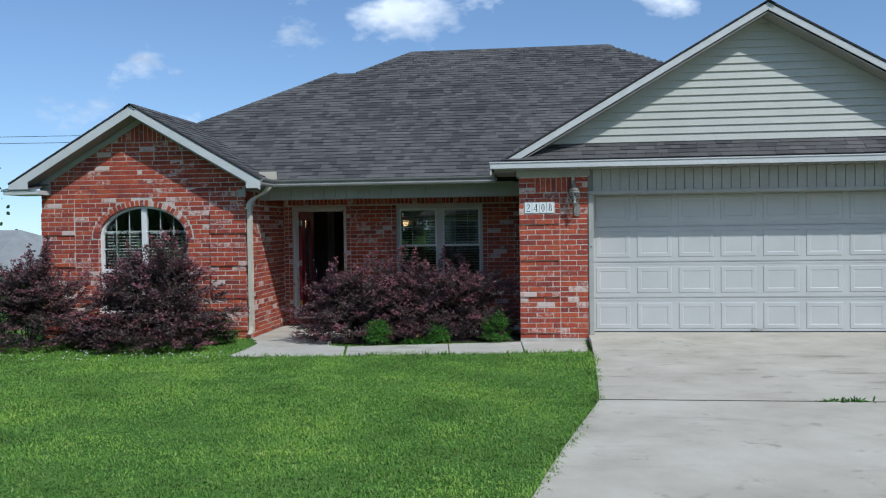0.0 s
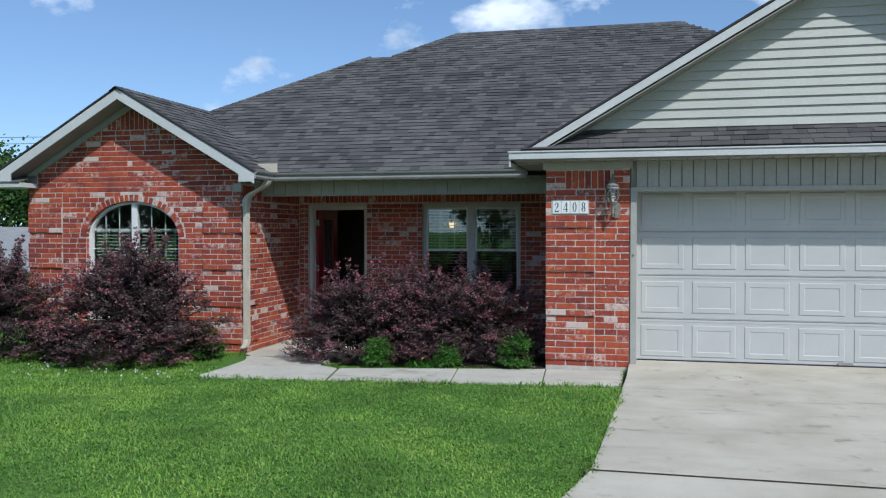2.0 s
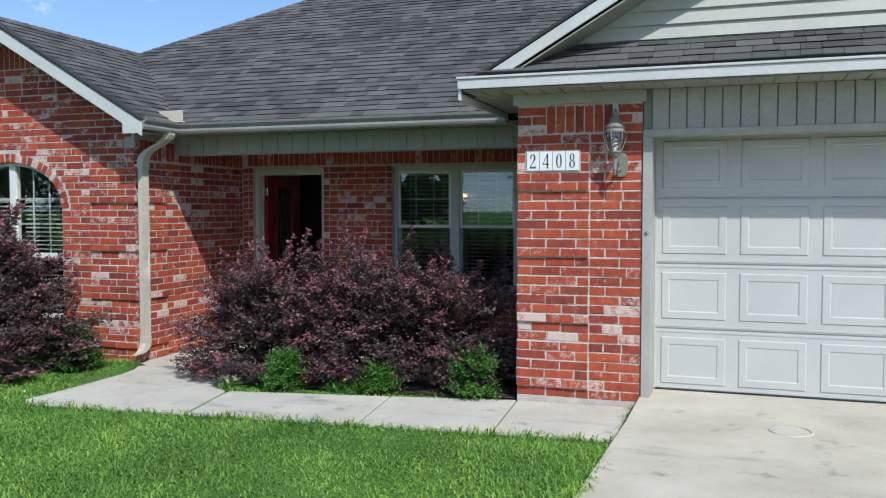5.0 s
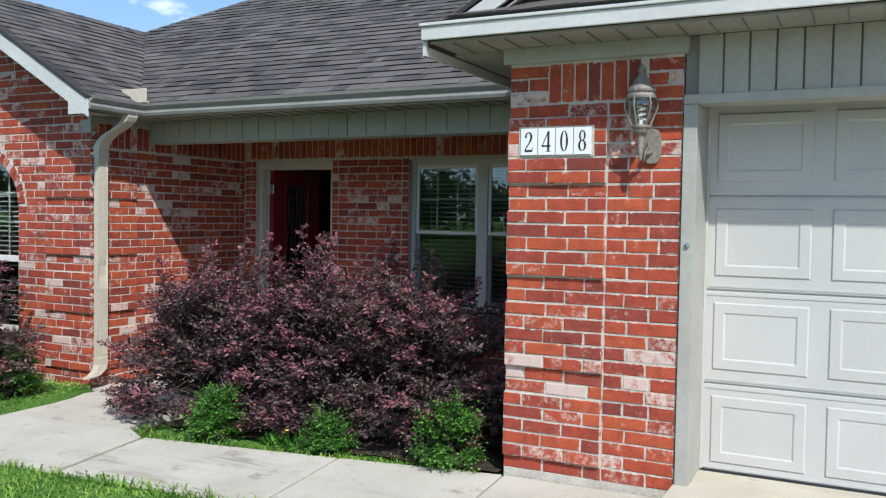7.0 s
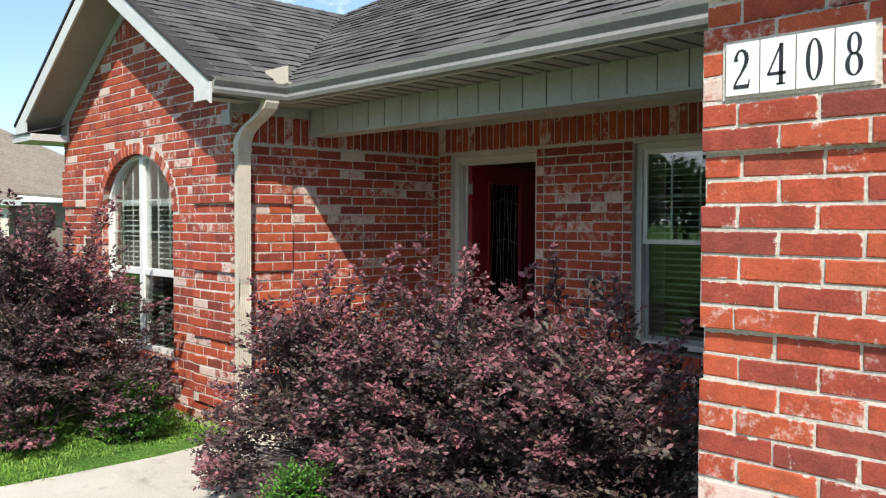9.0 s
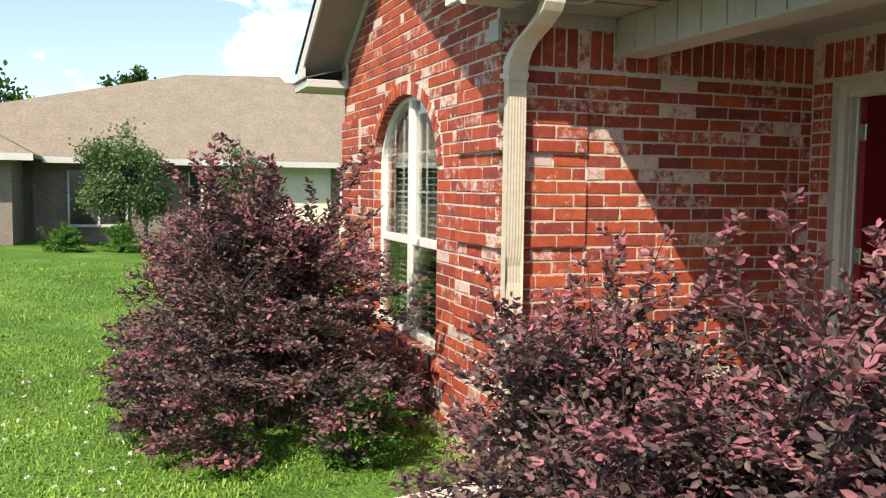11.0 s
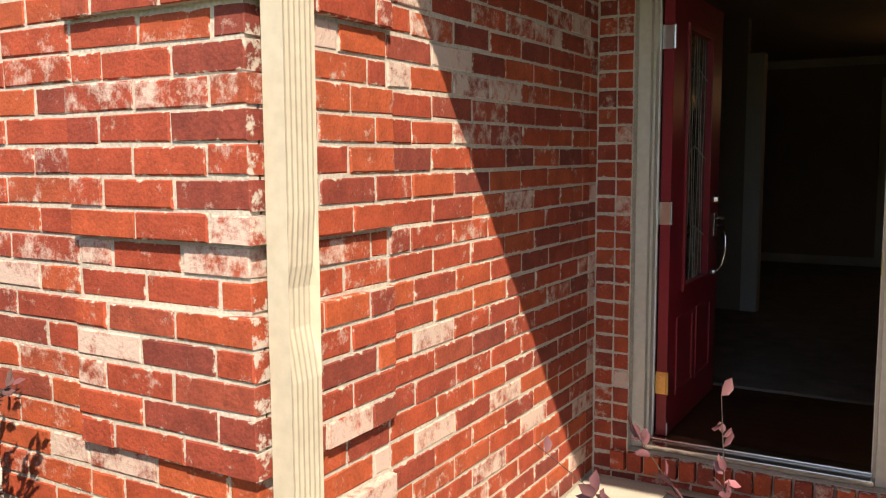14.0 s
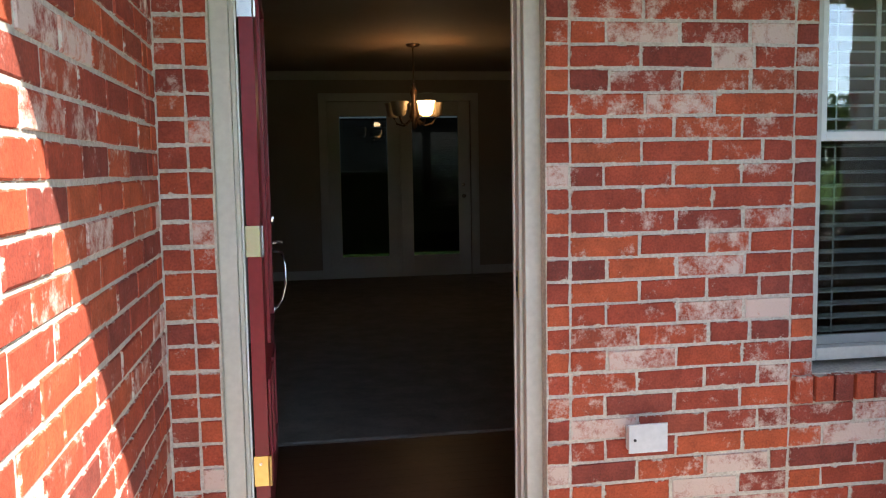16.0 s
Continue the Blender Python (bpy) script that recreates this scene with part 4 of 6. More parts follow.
panel_mesh = pv.mesh("panel", GARAGE)
for r in range(4):
    for c in range(8):
        q = new("panel", panel_mesh)
        q.parent = garage_door
        q.location = (GX0 + GW * (c + 0.5) / 8, GY - 0.001, r * SH + SH / 2 - 0.02)
lift = part("lift_handle", Build().box(4.50, 4.66, GY - 0.03, GY - 0.02, 0.02, 0.045).box(4.50, 4.52, GY - 0.02, GY, 0.02, 0.045).box(4.64, 4.66, GY - 0.02, GY, 0.02, 0.045), CHROME, garage_door)
part("bottom_seal", Build().box(GX0, GX0 + GW, GY + 0.005, GY + 0.04, -0.008, 0.006).box(GX0, GX0 + GW, GY - 0.012, GY + 0.004, 0.0, 0.012), INK, garage_door)
part("side_seal", Build().box(2.197, 2.212, GY - 0.012, GY - 0.002, 0.0, 2.07), JAMB, garage_door)
part("lock_eye", Build().lathe([(0.0, -0.015), (0.012, -0.012), (0.014, 0.0)], (2.165, -0.012, 1.3), 10, 'y'), CHROME, garage_door)

lid = thing("drain_lid", "round concrete-stained clean-out lid set in the driveway", "drain lid", at=(3.19, -0.76, 0.0))
part("plate", Build().lathe([(0.0, 0.004), (0.115, 0.004), (0.118, 0.0)], (0, 0, 0), 28), CONCRETE_WALK, lid)
part("rim", Build().lathe([(0.122, 0.0), (0.124, 0.007), (0.14, 0.007), (0.144, 0.0)], (0, 0, 0), 28), CONCRETE, lid)

# house number and wall lantern


def numeral(ch, x, z, h):
    """A serif numeral of height h with thick and thin strokes, standing proud of its tile."""
    b, y = Build(), -0.0335

    def at(u, w):
        return (x + u * h, y, z + (w - 0.5) * h)

    def ring(cz, ru, rw, iu, iw, steps=28):
        for q in range(steps):
            a0, a1 = 2 * math.pi * q / steps, 2 * math.pi * (q + 1) / steps
            b.prism([at(ru * math.cos(a0), cz + rw * math.sin(a0)), at(ru * math.cos(a1), cz + rw * math.sin(a1)), at(iu * math.cos(a1), cz + iw * math.sin(a1)), at(iu * math.cos(a0), cz + iw * math.sin(a0))], (0, 0.0014, 0))

    def stroke(pts):
        for (u0, w0, t0), (u1, w1, t1) in zip(pts, pts[1:]):
            d = Vector((u1 - u0, w1 - w0)).normalized()
            n = Vector((-d.y, d.x)) * 0.5
            b.prism([at(u0 + n.x * t0, w0 + n.y * t0), at(u1 + n.x * t1, w1 + n.y * t1), at(u1 - n.x * t1, w1 - n.y * t1), at(u0 - n.x * t0, w0 - n.y * t0)], (0, 0.0014, 0))

    if ch == "0":
        ring(0.5, 0.20, 0.5, 0.10, 0.465)
    elif ch == "8":
        ring(0.74, 0.165, 0.26, 0.08, 0.225)
        ring(0.27, 0.20, 0.27, 0.10, 0.235)
    elif ch == "4":
        stroke([(0.11, 0.0, 0.10), (0.11, 1.0, 0.10)])
        stroke([(-0.22, 0.27, 0.045), (0.10, 0.98, 0.045)])
        stroke([(-0.24, 0.28, 0.075), (0.23, 0.28, 0.075)])
        stroke([(0.0, 0.018, 0.036), (0.22, 0.018, 0.036)])
    else:
        stroke([(-0.15, 0.70, 0.11), (-0.16, 0.80, 0.08), (-0.09, 0.94, 0.05), (0.01, 0.97, 0.05), (0.10, 0.90, 0.10), (0.14, 0.76, 0.11), (0.11, 0.60, 0.10), (0.0, 0.40, 0.06), (-0.12, 0.22, 0.05), (-0.19, 0.08, 0.05)])
        stroke([(-0.21, 0.05, 0.10), (0.19, 0.05, 0.10)])
        stroke([(0.18, 0.02, 0.04), (0.21, 0.22, 0.03)])
    return b


plaque = thing("house_number", "four white ceramic tiles with black numerals 2408 on brick", "house number")
TX0, TW, TZ0, TZ1 = 1.205, 0.1065, 1.795, 1.948
part("grout", Build().box(TX0 - 0.012, TX0 + 4 * TW + 0.012, -0.022, 0.02, TZ0 - 0.01, TZ1 + 0.01), MORTAR, plaque)
for k, ch in enumerate("2408"):
    tile = part("tile", Build().box(TX0 + k * TW + 0.003, TX0 + (k + 1) * TW - 0.003, -0.032, -0.022, TZ0, TZ1), TILE_WHITE, plaque, bevel=0.002)
    part("numeral", numeral(ch, TX0 + (k + 0.5) * TW, (TZ0 + TZ1) / 2, 0.116), INK, tile)

lantern = thing("wall_lantern", "weathered metal wall lantern with clear glass panes and a spiral bulb", "wall lantern", at=(1.925, -0.112, 0.283))
lantern.scale = (0.86, 0.86, 0.86)
part("wall_plate", Build().prism([(0.045 + 0.058 * math.copysign(abs(math.cos(a)) ** 0.7, math.cos(a)), 0.112, 1.80 + 0.11 * math.copysign(abs(math.sin(a)) ** 0.7, math.sin(a))) for a in np.linspace(0, 2 * math.pi, 21)[:-1]], (0, 0.022, 0)), LANTERN_METAL, lantern, bevel=0.005)
part("arm", Build().tube([(0.045, 0.12, 1.77), (0.025, 0.06, 1.75), (0.005, 0.02, 1.765), (0, 0, 1.80), (0, 0, 1.87)], 0.013), LANTERN_METAL, lantern, smooth=True)
part("scroll", Build().tube([(0.03, 0.1, 1.83), (0.045, 0.04, 1.80), (0.035, -0.01, 1.765), (0.03, -0.01, 1.73), (0.024, -0.005, 1.69)], 0.008, 8, 0.4), LANTERN_METAL, lantern, smooth=True)
part("finial", Build().lathe([(0.0, 1.70), (0.010, 1.706), (0.015, 1.725), (0.012, 1.74), (0.022, 1.752), (0.014, 1.765), (0.024, 1.79), (0.016, 1.81), (0.026, 1.835), (0.018, 1.86), (0.03, 1.872)], (0, 0, 0), 14), LANTERN_METAL, lantern, smooth=True)
part("cup", Build().lathe([(0.012, 1.865), (0.040, 1.872), (0.046, 1.885), (0.043, 1.897), (0.056, 1.903), (0.060, 1.915), (0.054, 1.922), (0.0, 1.922)], (0, 0, 0), 20), LANTERN_METAL, lantern, smooth=True)
gl = part("globe", Build().lathe([(0.052, 1.922), (0.072, 1.965), (0.093, 2.02), (0.097, 2.05), (0.086, 2.085)], (0, 0, 0), 20), GLASS, lantern, "clear glass globe", smooth=True)
gl.visible_shadow = False
for k in range(6):
    a = 2 * math.pi * k / 6 + 0.3
    part("cage_bar", Build().tube([(r * math.cos(a), r * math.sin(a), z) for r, z in ((0.054, 1.918), (0.075, 1.965), (0.097, 2.02), (0.101, 2.05), (0.089, 2.09))], 0.0055, 6), LANTERN_METAL, lantern)
part("collar", Build().lathe([(0.088, 2.082), (0.094, 2.088), (0.088, 2.11), (0.078, 2.122), (0.0, 2.122)], (0, 0, 0), 24), LANTERN_METAL, lantern, smooth=True)
rim = Build()
for k in range(30):
    a0, a1, a2 = (2 * math.pi * (k + q) / 30 for q in (0.0, 0.5, 1.0))
    for aa, ab, ra, rb in ((a0, a1, 0.083, 0.088), (a1, a2, 0.088, 0.083)):
        rim.add([(ra * math.cos(aa), ra * math.sin(aa), 2.122), (rb * math.cos(ab), rb * math.sin(ab), 2.122), (rb * math.cos(ab), rb * math.sin(ab), 2.145), (ra * math.cos(aa), ra * math.sin(aa), 2.145)], [(0, 1, 2, 3)])
part("fluted_rim", rim, LANTERN_METAL, lantern)
part("crown", Build().lathe([(0.0, 2.124), (0.086, 2.124), (0.087, 2.146), (0.074, 2.158), (0.056, 2.178), (0.046, 2.205), (0.034, 2.218), (0.03, 2.228), (0.018, 2.238), (0.024, 2.25), (0.026, 2.264), (0.018, 2.276), (0.014, 2.284), (0.018, 2.292), (0.0, 2.305)], (0, 0, 0), 24), LANTERN_METAL, lantern, smooth=True)
coil = [(0.022 * math.cos(a), 0.022 * math.sin(a), 1.955 + 0.011 * a / 2) for a in np.linspace(0, 5 * math.pi, 40)]
part("bulb", Build().tube(coil, 0.0075, 6), TILE_WHITE, lantern, "white spiral bulb", smooth=True)
part("lamp_holder", Build().lathe([(0.0, 1.923), (0.016, 1.923), (0.016, 1.955), (0.0, 1.956)], (0, 0, 0), 12), TILE_WHITE, lantern)

# room beyond the door
FLOOR_Z, CEIL_Z = -0.06, 2.30
structure("wood_floor", Build().box(-4.6, 1.2, PORCH_Y + 0.201, 4.27, -0.2, FLOOR_Z - 0.001), WOOD, "dark wooden entry floor")
planks = tagged(new("floor_boards"), "dark stained hardwood boards", kind="structure")
for k in range(12):
    y = PORCH_Y + 0.205 + k * 0.083
    part("plank", Build().box(-4.2 + 0.3 * (k % 3), -1.0 + 0.1 * (k % 4), y, y + 0.0815, FLOOR_Z - 0.0005, FLOOR_Z + 0.0045), WOOD, planks)
structure("carpet", Build().box(-5.2, 1.2, 4.272, 10.25, -0.2, FLOOR_Z + 0.008), CARPET, "brown-grey carpet")
structure("carpet_edge", Build().tube([(-4.6, 4.275, FLOOR_Z + 0.002), (-3.2, 4.28, FLOOR_Z + 0.004), (-2.4, 4.272, FLOOR_Z + 0.003), (1.2, 4.275, FLOOR_Z + 0.002)], 0.012, 6), CARPET, "rolled carpet edge")
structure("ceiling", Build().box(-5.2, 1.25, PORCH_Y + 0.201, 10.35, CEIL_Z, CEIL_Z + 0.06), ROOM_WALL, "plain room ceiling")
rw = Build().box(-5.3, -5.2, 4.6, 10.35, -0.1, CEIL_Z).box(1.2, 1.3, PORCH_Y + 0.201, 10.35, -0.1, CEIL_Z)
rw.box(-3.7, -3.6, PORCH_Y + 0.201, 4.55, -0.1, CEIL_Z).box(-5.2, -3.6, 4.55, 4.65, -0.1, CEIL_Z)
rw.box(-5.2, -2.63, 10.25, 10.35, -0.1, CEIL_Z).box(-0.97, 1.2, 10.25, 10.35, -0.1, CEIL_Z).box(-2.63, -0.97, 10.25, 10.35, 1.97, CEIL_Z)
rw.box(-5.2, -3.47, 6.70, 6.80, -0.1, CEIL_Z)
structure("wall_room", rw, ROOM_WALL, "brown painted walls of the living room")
structure("baseboard", Build().box(-5.19, -2.72, 10.235, 10.249, FLOOR_Z, 0.05).box(-0.88, 1.2, 10.235, 10.249, FLOOR_Z, 0.05).box(-3.599, -3.585, PORCH_Y + 0.22, 4.55, FLOOR_Z, 0.05), ROOM_TRIM, "white baseboard", bevel=0.003)
structure("crown_moulding", Build().prism([(-5.19, 10.249, CEIL_Z), (-5.19, 10.249, CEIL_Z - 0.09), (-5.19, 10.18, CEIL_Z)], (6.38, 0, 0)), ROOM_TRIM, "crown moulding")
structure("trim", Build().box(-3.598, -3.58, 4.40, 4.55, FLOOR_Z, 2.0).box(-3.598, -3.575, 4.552, 4.66, FLOOR_Z, 2.0), ROOM_TRIM, "white cased corner of a doorway", bevel=0.004)
structure("trim", Build().box(-3.468, -3.34, 6.68, 6.82, FLOOR_Z, 2.02), ROOM_TRIM, "white casing of the inner opening", bevel=0.004)
french = tagged(new("door_2"), "pair of white French doors with mini-blinds at the end of the room", kind="structure")
part("casing", Build().box(-2.72, -2.63, 10.225, 10.249, FLOOR_Z, 2.06).box(-0.97, -0.88, 10.225, 10.249, FLOOR_Z, 2.06).box(-2.63, -0.97, 10.225, 10.249, 1.97, 2.06), ROOM_TRIM, french, bevel=0.004)
for x0, x1 in ((-2.625, -1.805), (-1.795, -0.975)):
    a, b2, c, d = x0 + 0.14, x1 - 0.14, 0.19, 1.80
    part("leaf", Build().box(x0, a, 10.27, 10.31, FLOOR_Z + 0.01, 1.965).box(b2, x1, 10.27, 10.31, FLOOR_Z + 0.01, 1.965).box(a, b2, 10.27, 10.31, FLOOR_Z + 0.01, c).box(a, b2, 10.27, 10.31, d, 1.965), ROOM_TRIM, french, bevel=0.004)
    pane = part("pane", Build().box(a, b2, 10.285, 10.29, c, d), DIMMED, french); pane.visible_shadow = False
    for k in range(44):
        z = c + 0.03 + k * 0.0355
        part("slat", Build().box(a + 0.003, b2 - 0.003, 10.293, 10.297, z, z + (0.0335 if x0 < -2 else 0.0345)), BLIND, french)
# unseen strips added behind the leaves to block daylight through the gaps
part("light_stop", Build().box(-2.66, -2.60, 10.312, 10.335, FLOOR_Z - 0.03, 2.0).box(-1.83, -1.77, 10.312, 10.335, FLOOR_Z - 0.03, 2.0).box(-1.0, -0.94, 10.312, 10.335, FLOOR_Z - 0.03, 2.0).box(-2.66, -0.94, 10.336, 10.36, FLOOR_Z - 0.05, 0.03).box(-2.66, -0.94, 10.336, 10.36, 1.93, 2.02), ROOM_TRIM, french)
part("knob", Build().lathe([(0.0, -0.06), (0.022, -0.055), (0.026, -0.035), (0.01, -0.02), (0.022, 0.0)], (-1.06, 10.268, 0.87), 12, 'y'), CHROME, french, smooth=True)
part("door_lock", Build().lathe([(0.0, -0.02), (0.02, -0.015), (0.022, 0.0)], (-1.06, 10.268, 1.0), 12, 'y'), CHROME, french)

chand = thing("chandelier", "dark bronze chandelier with frosted glass shades, one lit amber", "chandelier", at=(-1.92, 8.1, 0))
part("canopy", Build().lathe([(0.0, CEIL_Z - 0.03), (0.055, CEIL_Z - 0.02), (0.065, CEIL_Z - 0.001)], (0, 0, 0), 18), BRONZE, chand, smooth=True)
part("chain", Build().tube([(0, 0, CEIL_Z - 0.03), (0.003, 0, 2.1), (0, 0, 1.95)], 0.006), BRONZE, chand)
part("stem", Build().lathe([(0.0, 1.96), (0.02, 1.95), (0.012, 1.92), (0.035, 1.88), (0.02, 1.82), (0.028, 1.74), (0.045, 1.66), (0.02, 1.60), (0.025, 1.57), (0.0, 1.54)], (0, 0, 0), 14), BRONZE, chand, smooth=True)
for k in range(5):
    a = 2 * math.pi * k / 5 - 1.15
    ca, sa = math.cos(a), math.sin(a)
    part("arm", Build().tube([(0.03 * ca, 0.03 * sa, 1.64), (0.1 * ca, 0.1 * sa, 1.58), (0.17 * ca, 0.17 * sa, 1.60), (0.2 * ca, 0.2 * sa, 1.66)], 0.009), BRONZE, chand, smooth=True)
    part("shade", Build().lathe([(0.03, 1.655), (0.055, 1.67), (0.068, 1.72), (0.072, 1.76), (0.085, 1.785)], (0.2 * ca, 0.2 * sa, 0), 16), LIT_SHADE if k == 0 else DIM_SHADE, chand, "glowing amber glass shade" if k == 0 else "", smooth=True)
lamp = bpy.data.lights.new("chandelier_bulb", 'POINT')
lamp.energy, lamp.color, lamp.shadow_soft_size = 0.7, (1.0, 0.66, 0.36), 0.05
bulb = new("chandelier_bulb", lamp)
bulb.location = (-1.92 + 0.2 * math.cos(-1.15), 8.1 + 0.2 * math.sin(-1.15), 1.82)


# plants
def leaf_mesh(name, at, along, size, material, width=0.55, rng=None, facing=None):
    """Folded leaves: at and along are (n, 3) arrays, size (n,); facing is the side that they turn up."""
    n = len(at)
    along = along / (np.linalg.norm(along, axis=1, keepdims=True) + 1e-9)
    hint = rng.normal(size=(n, 3))
    if facing is not None:
        hint = hint * 0.55 + np.array(facing)
    side = np.cross(along, hint)
    side /= np.linalg.norm(side, axis=1, keepdims=True) + 1e-9
    up = np.cross(side, along)
    s = size[:, None]
    base = at
    tip = at + along * s
    rim = [at + along * s * a + side * s * width * b + up * s * 0.10 for a, b in ((0.22, 0.36), (0.6, 0.46), (0.6, -0.46), (0.22, -0.36))]
    v = np.stack([base, rim[0], rim[1], tip, rim[2], rim[3]], axis=1).reshape(-1, 3)
    k = np.arange(n)[:, None] * 6
    f = np.stack([k + np.array([t]) for t in ((0, 1, 2), (0, 2, 3), (0, 3, 4), (0, 4, 5))], axis=1).reshape(-1, 3)
    return raw_mesh(name, v, f, material)


def lumps(d, seed):
    return np.array([1 + 0.55 * noise.noise(Vector((q[0] * 2.1 + seed, q[1] * 2.1, q[2] * 2.1))) + 0.16 * noise.noise(Vector((q[0] * 5 + seed, q[1] * 5, q[2] * 5))) for q in d])


def unit_rows(a):
    return a / (np.linalg.norm(a, axis=1, keepdims=True) + 1e-9)


def shrub(name, label, at, radii, top, seed, branches, leaf, material, shoots=0, category="shrub", group="", taper=0.0, young=None, sprigs=(), twigs=9, per_twig=11, reach=0.36):
    """A shrub of stems that fork into flat leafy sprays, rooted at the point at."""
    rng = np.random.default_rng(seed)
    root = np.array(at)
    rx, ry = radii
    mid = root + np.array([0, 0, top * 0.46])
    n = branches
    d = unit_rows(rng.normal(size=(n, 3)))
    d[:, 2] = np.where(d[:, 2] < -0.75, -d[:, 2], d[:, 2])
    depth = np.where(rng.random(n) < 0.28, rng.uniform(0.3, 0.7, n), rng.uniform(0.8, 1.02, n))
    r = lumps(d, seed) * depth * 0.92
    flat = np.clip(np.hypot(d[:, 0], d[:, 1]), 0.3, 1.0)
    skirt = np.where(d[:, 2] < 0, flat ** -0.7, 1.0) * np.where(d[:, 2] > 0, 1.0 - taper * d[:, 2], 1.0)
    tip = mid + d * r[:, None] * np.stack([rx * skirt, ry * skirt, np.full(n, top * 0.54)], 1)
    ring = rng.uniform(0, 2 * np.pi, n)
    low = rng.random(n) < 0.2
    skirting = root + np.stack([np.cos(ring) * rx * 0.95, np.sin(ring) * ry * 0.95, rng.uniform(0.06, 0.26, n) * top], 1)
    tip[low], d[low] = skirting[low], np.stack([np.cos(ring), np.sin(ring), 0 * ring - 0.3], 1)[low]
    tip[:, 2] = np.maximum(tip[:, 2], root[2] + 0.07)
    ln = rng.uniform(0.7, 1.2, n) * reach * min(1.0, (rx * ry) ** 0.5 / 0.7)
    way = unit_rows(d * np.array([1.0, 1.0, 0.45]) + np.array([0, 0, 0.28]) + rng.normal(size=(n, 3)) * np.array([0.3, 0.3, 0.16]))
    is_shoot = np.zeros(n, bool)
    if shoots:
        is_shoot[np.argsort(-tip[:, 2] - 0.25 * rng.random(n))[:shoots * 2:2]] = True
        way[is_shoot] = unit_rows(way[is_shoot] * 0.5 + np.array([0, 0, 0.75]) + rng.normal(size=(shoots, 3)) * 0.12)
        tip[is_shoot] += way[is_shoot] * rng.uniform(0.08, 0.30, shoots)[:, None]
    foot = tip - way * ln[:, None]
    foot[:, 2] = np.maximum(foot[:, 2], root[2] + 0.03)
    axis = tip - foot
    side = unit_rows(np.cross(axis, np.array([0, 0, 1.0]) + rng.normal(size=(n, 3)) * 0.25))
    # twigs, left and right of each branch
    f = np.tile((np.arange(twigs) + 0.6) / twigs, (n, 1)) + rng.normal(size=(n, twigs)) * 0.03
    hand = np.where(np.arange(twigs) % 2, 1.0, -1.0)[None, :] * np.ones((n, 1))
    start = foot[:, None] + axis[:, None] * f[..., None]
    heading = unit_rows((unit_rows(axis)[:, None] * 0.62 + side[:, None] * (hand * 0.75)[..., None] + rng.normal(size=(n, twigs, 3)) * 0.22 + np.array([0, 0, 0.12])).reshape(-1, 3)).reshape(n, twigs, 3)
    length = rng.uniform(0.75, 1.2, (n, twigs)) * 0.155 * (1.12 - 0.55 * f) * min(1.0, reach / 0.36)
    length[is_shoot] *= 0.45
    bright = (rng.random(n) < 0.40 + 0.25 * (d[:, 2] > 0.2)) & (depth > 0.75) | is_shoot
    at_l, along_l, size_l, young_l = [], [], [], []
    cross = unit_rows(np.cross(heading.reshape(-1, 3), np.array([0, 0, 1.0]))).reshape(n, twigs, 3)
    for k in range(per_twig):
        g = (k + 0.4) / per_twig
        turn = (1 if k % 2 else -1) * (0.8 if k < per_twig - 1 else 0.1)
        wild = rng.normal(size=(n, twigs, 3))
        at_l.append((start + heading * (length * g)[..., None] + wild * 0.005).reshape(-1, 3))
        along_l.append((heading * 0.6 + cross * turn + wild * 0.3).reshape(-1, 3))
        size_l.append((rng.uniform(0.65, 1.15, (n, twigs)) * leaf * (1.1 - 0.4 * g)).ravel())
        young_l.append(((f + 0.5 * g > 0.75) & (rng.random((n, twigs)) < np.where(bright, 0.8, 0.07)[:, None])).ravel())
    t = thing(name, label, category, group)
    at_l, along_l, size_l, young_l = (np.concatenate(q) for q in (at_l, along_l, size_l, young_l))
    above = at_l[:, 2] > root[2] + 0.015
    if young is None:
        young_l[:] = False
    for kind, which, paint in (("leaves", ~young_l & above, material), ("young_leaves", young_l & above, young)):
        if which.any():
            crown = new(kind, leaf_mesh(kind, at_l[which], along_l[which], size_l[which], paint, 0.56, rng, (0, 0, 0.8)))
            crown.parent = t
            tagged(crown, "pink young leaves at the shoot tips" if kind == "young_leaves" else "", kind="stuff")
    stems, fine = Build(), Build()
    count = 11
    lead = rng.choice(n, min(count, n), replace=False)
    paths = []
    for k in lead:
        bend = root + (foot[k] - root) * 0.55 + np.array([0, 0, 0.10]) + rng.normal(size=3) * 0.03
        base = root + np.array([rng.normal() * 0.05, rng.normal() * 0.05, -0.03])
        stems.tube([base, bend, foot[k], tip[k]], 0.013, 5, 0.2)
        paths.append((base, bend, foot[k]))
    joints = np.array([a + (b - a) * q for p in paths for a, b in zip(p, p[1:]) for q in (0.3, 0.6, 0.95)])
    for k in range(n):
        near = joints[np.argmin(((joints - foot[k]) ** 2).sum(1) + 0.4 * np.maximum(joints[:, 2] - foot[k][2], 0))]
        fine.tube([near, (near + foot[k]) / 2 + np.array([0, 0, 0.02]), foot[k], tip[k]], 0.0055, 4, 0.25)
    for q in rng.choice(n * twigs, min(700, n * twigs), replace=False):
        a, b = divmod(q, twigs)
        fine.tube([start[a, b], start[a, b] + heading[a, b] * length[a, b]], 0.0016, 3, 0.5)
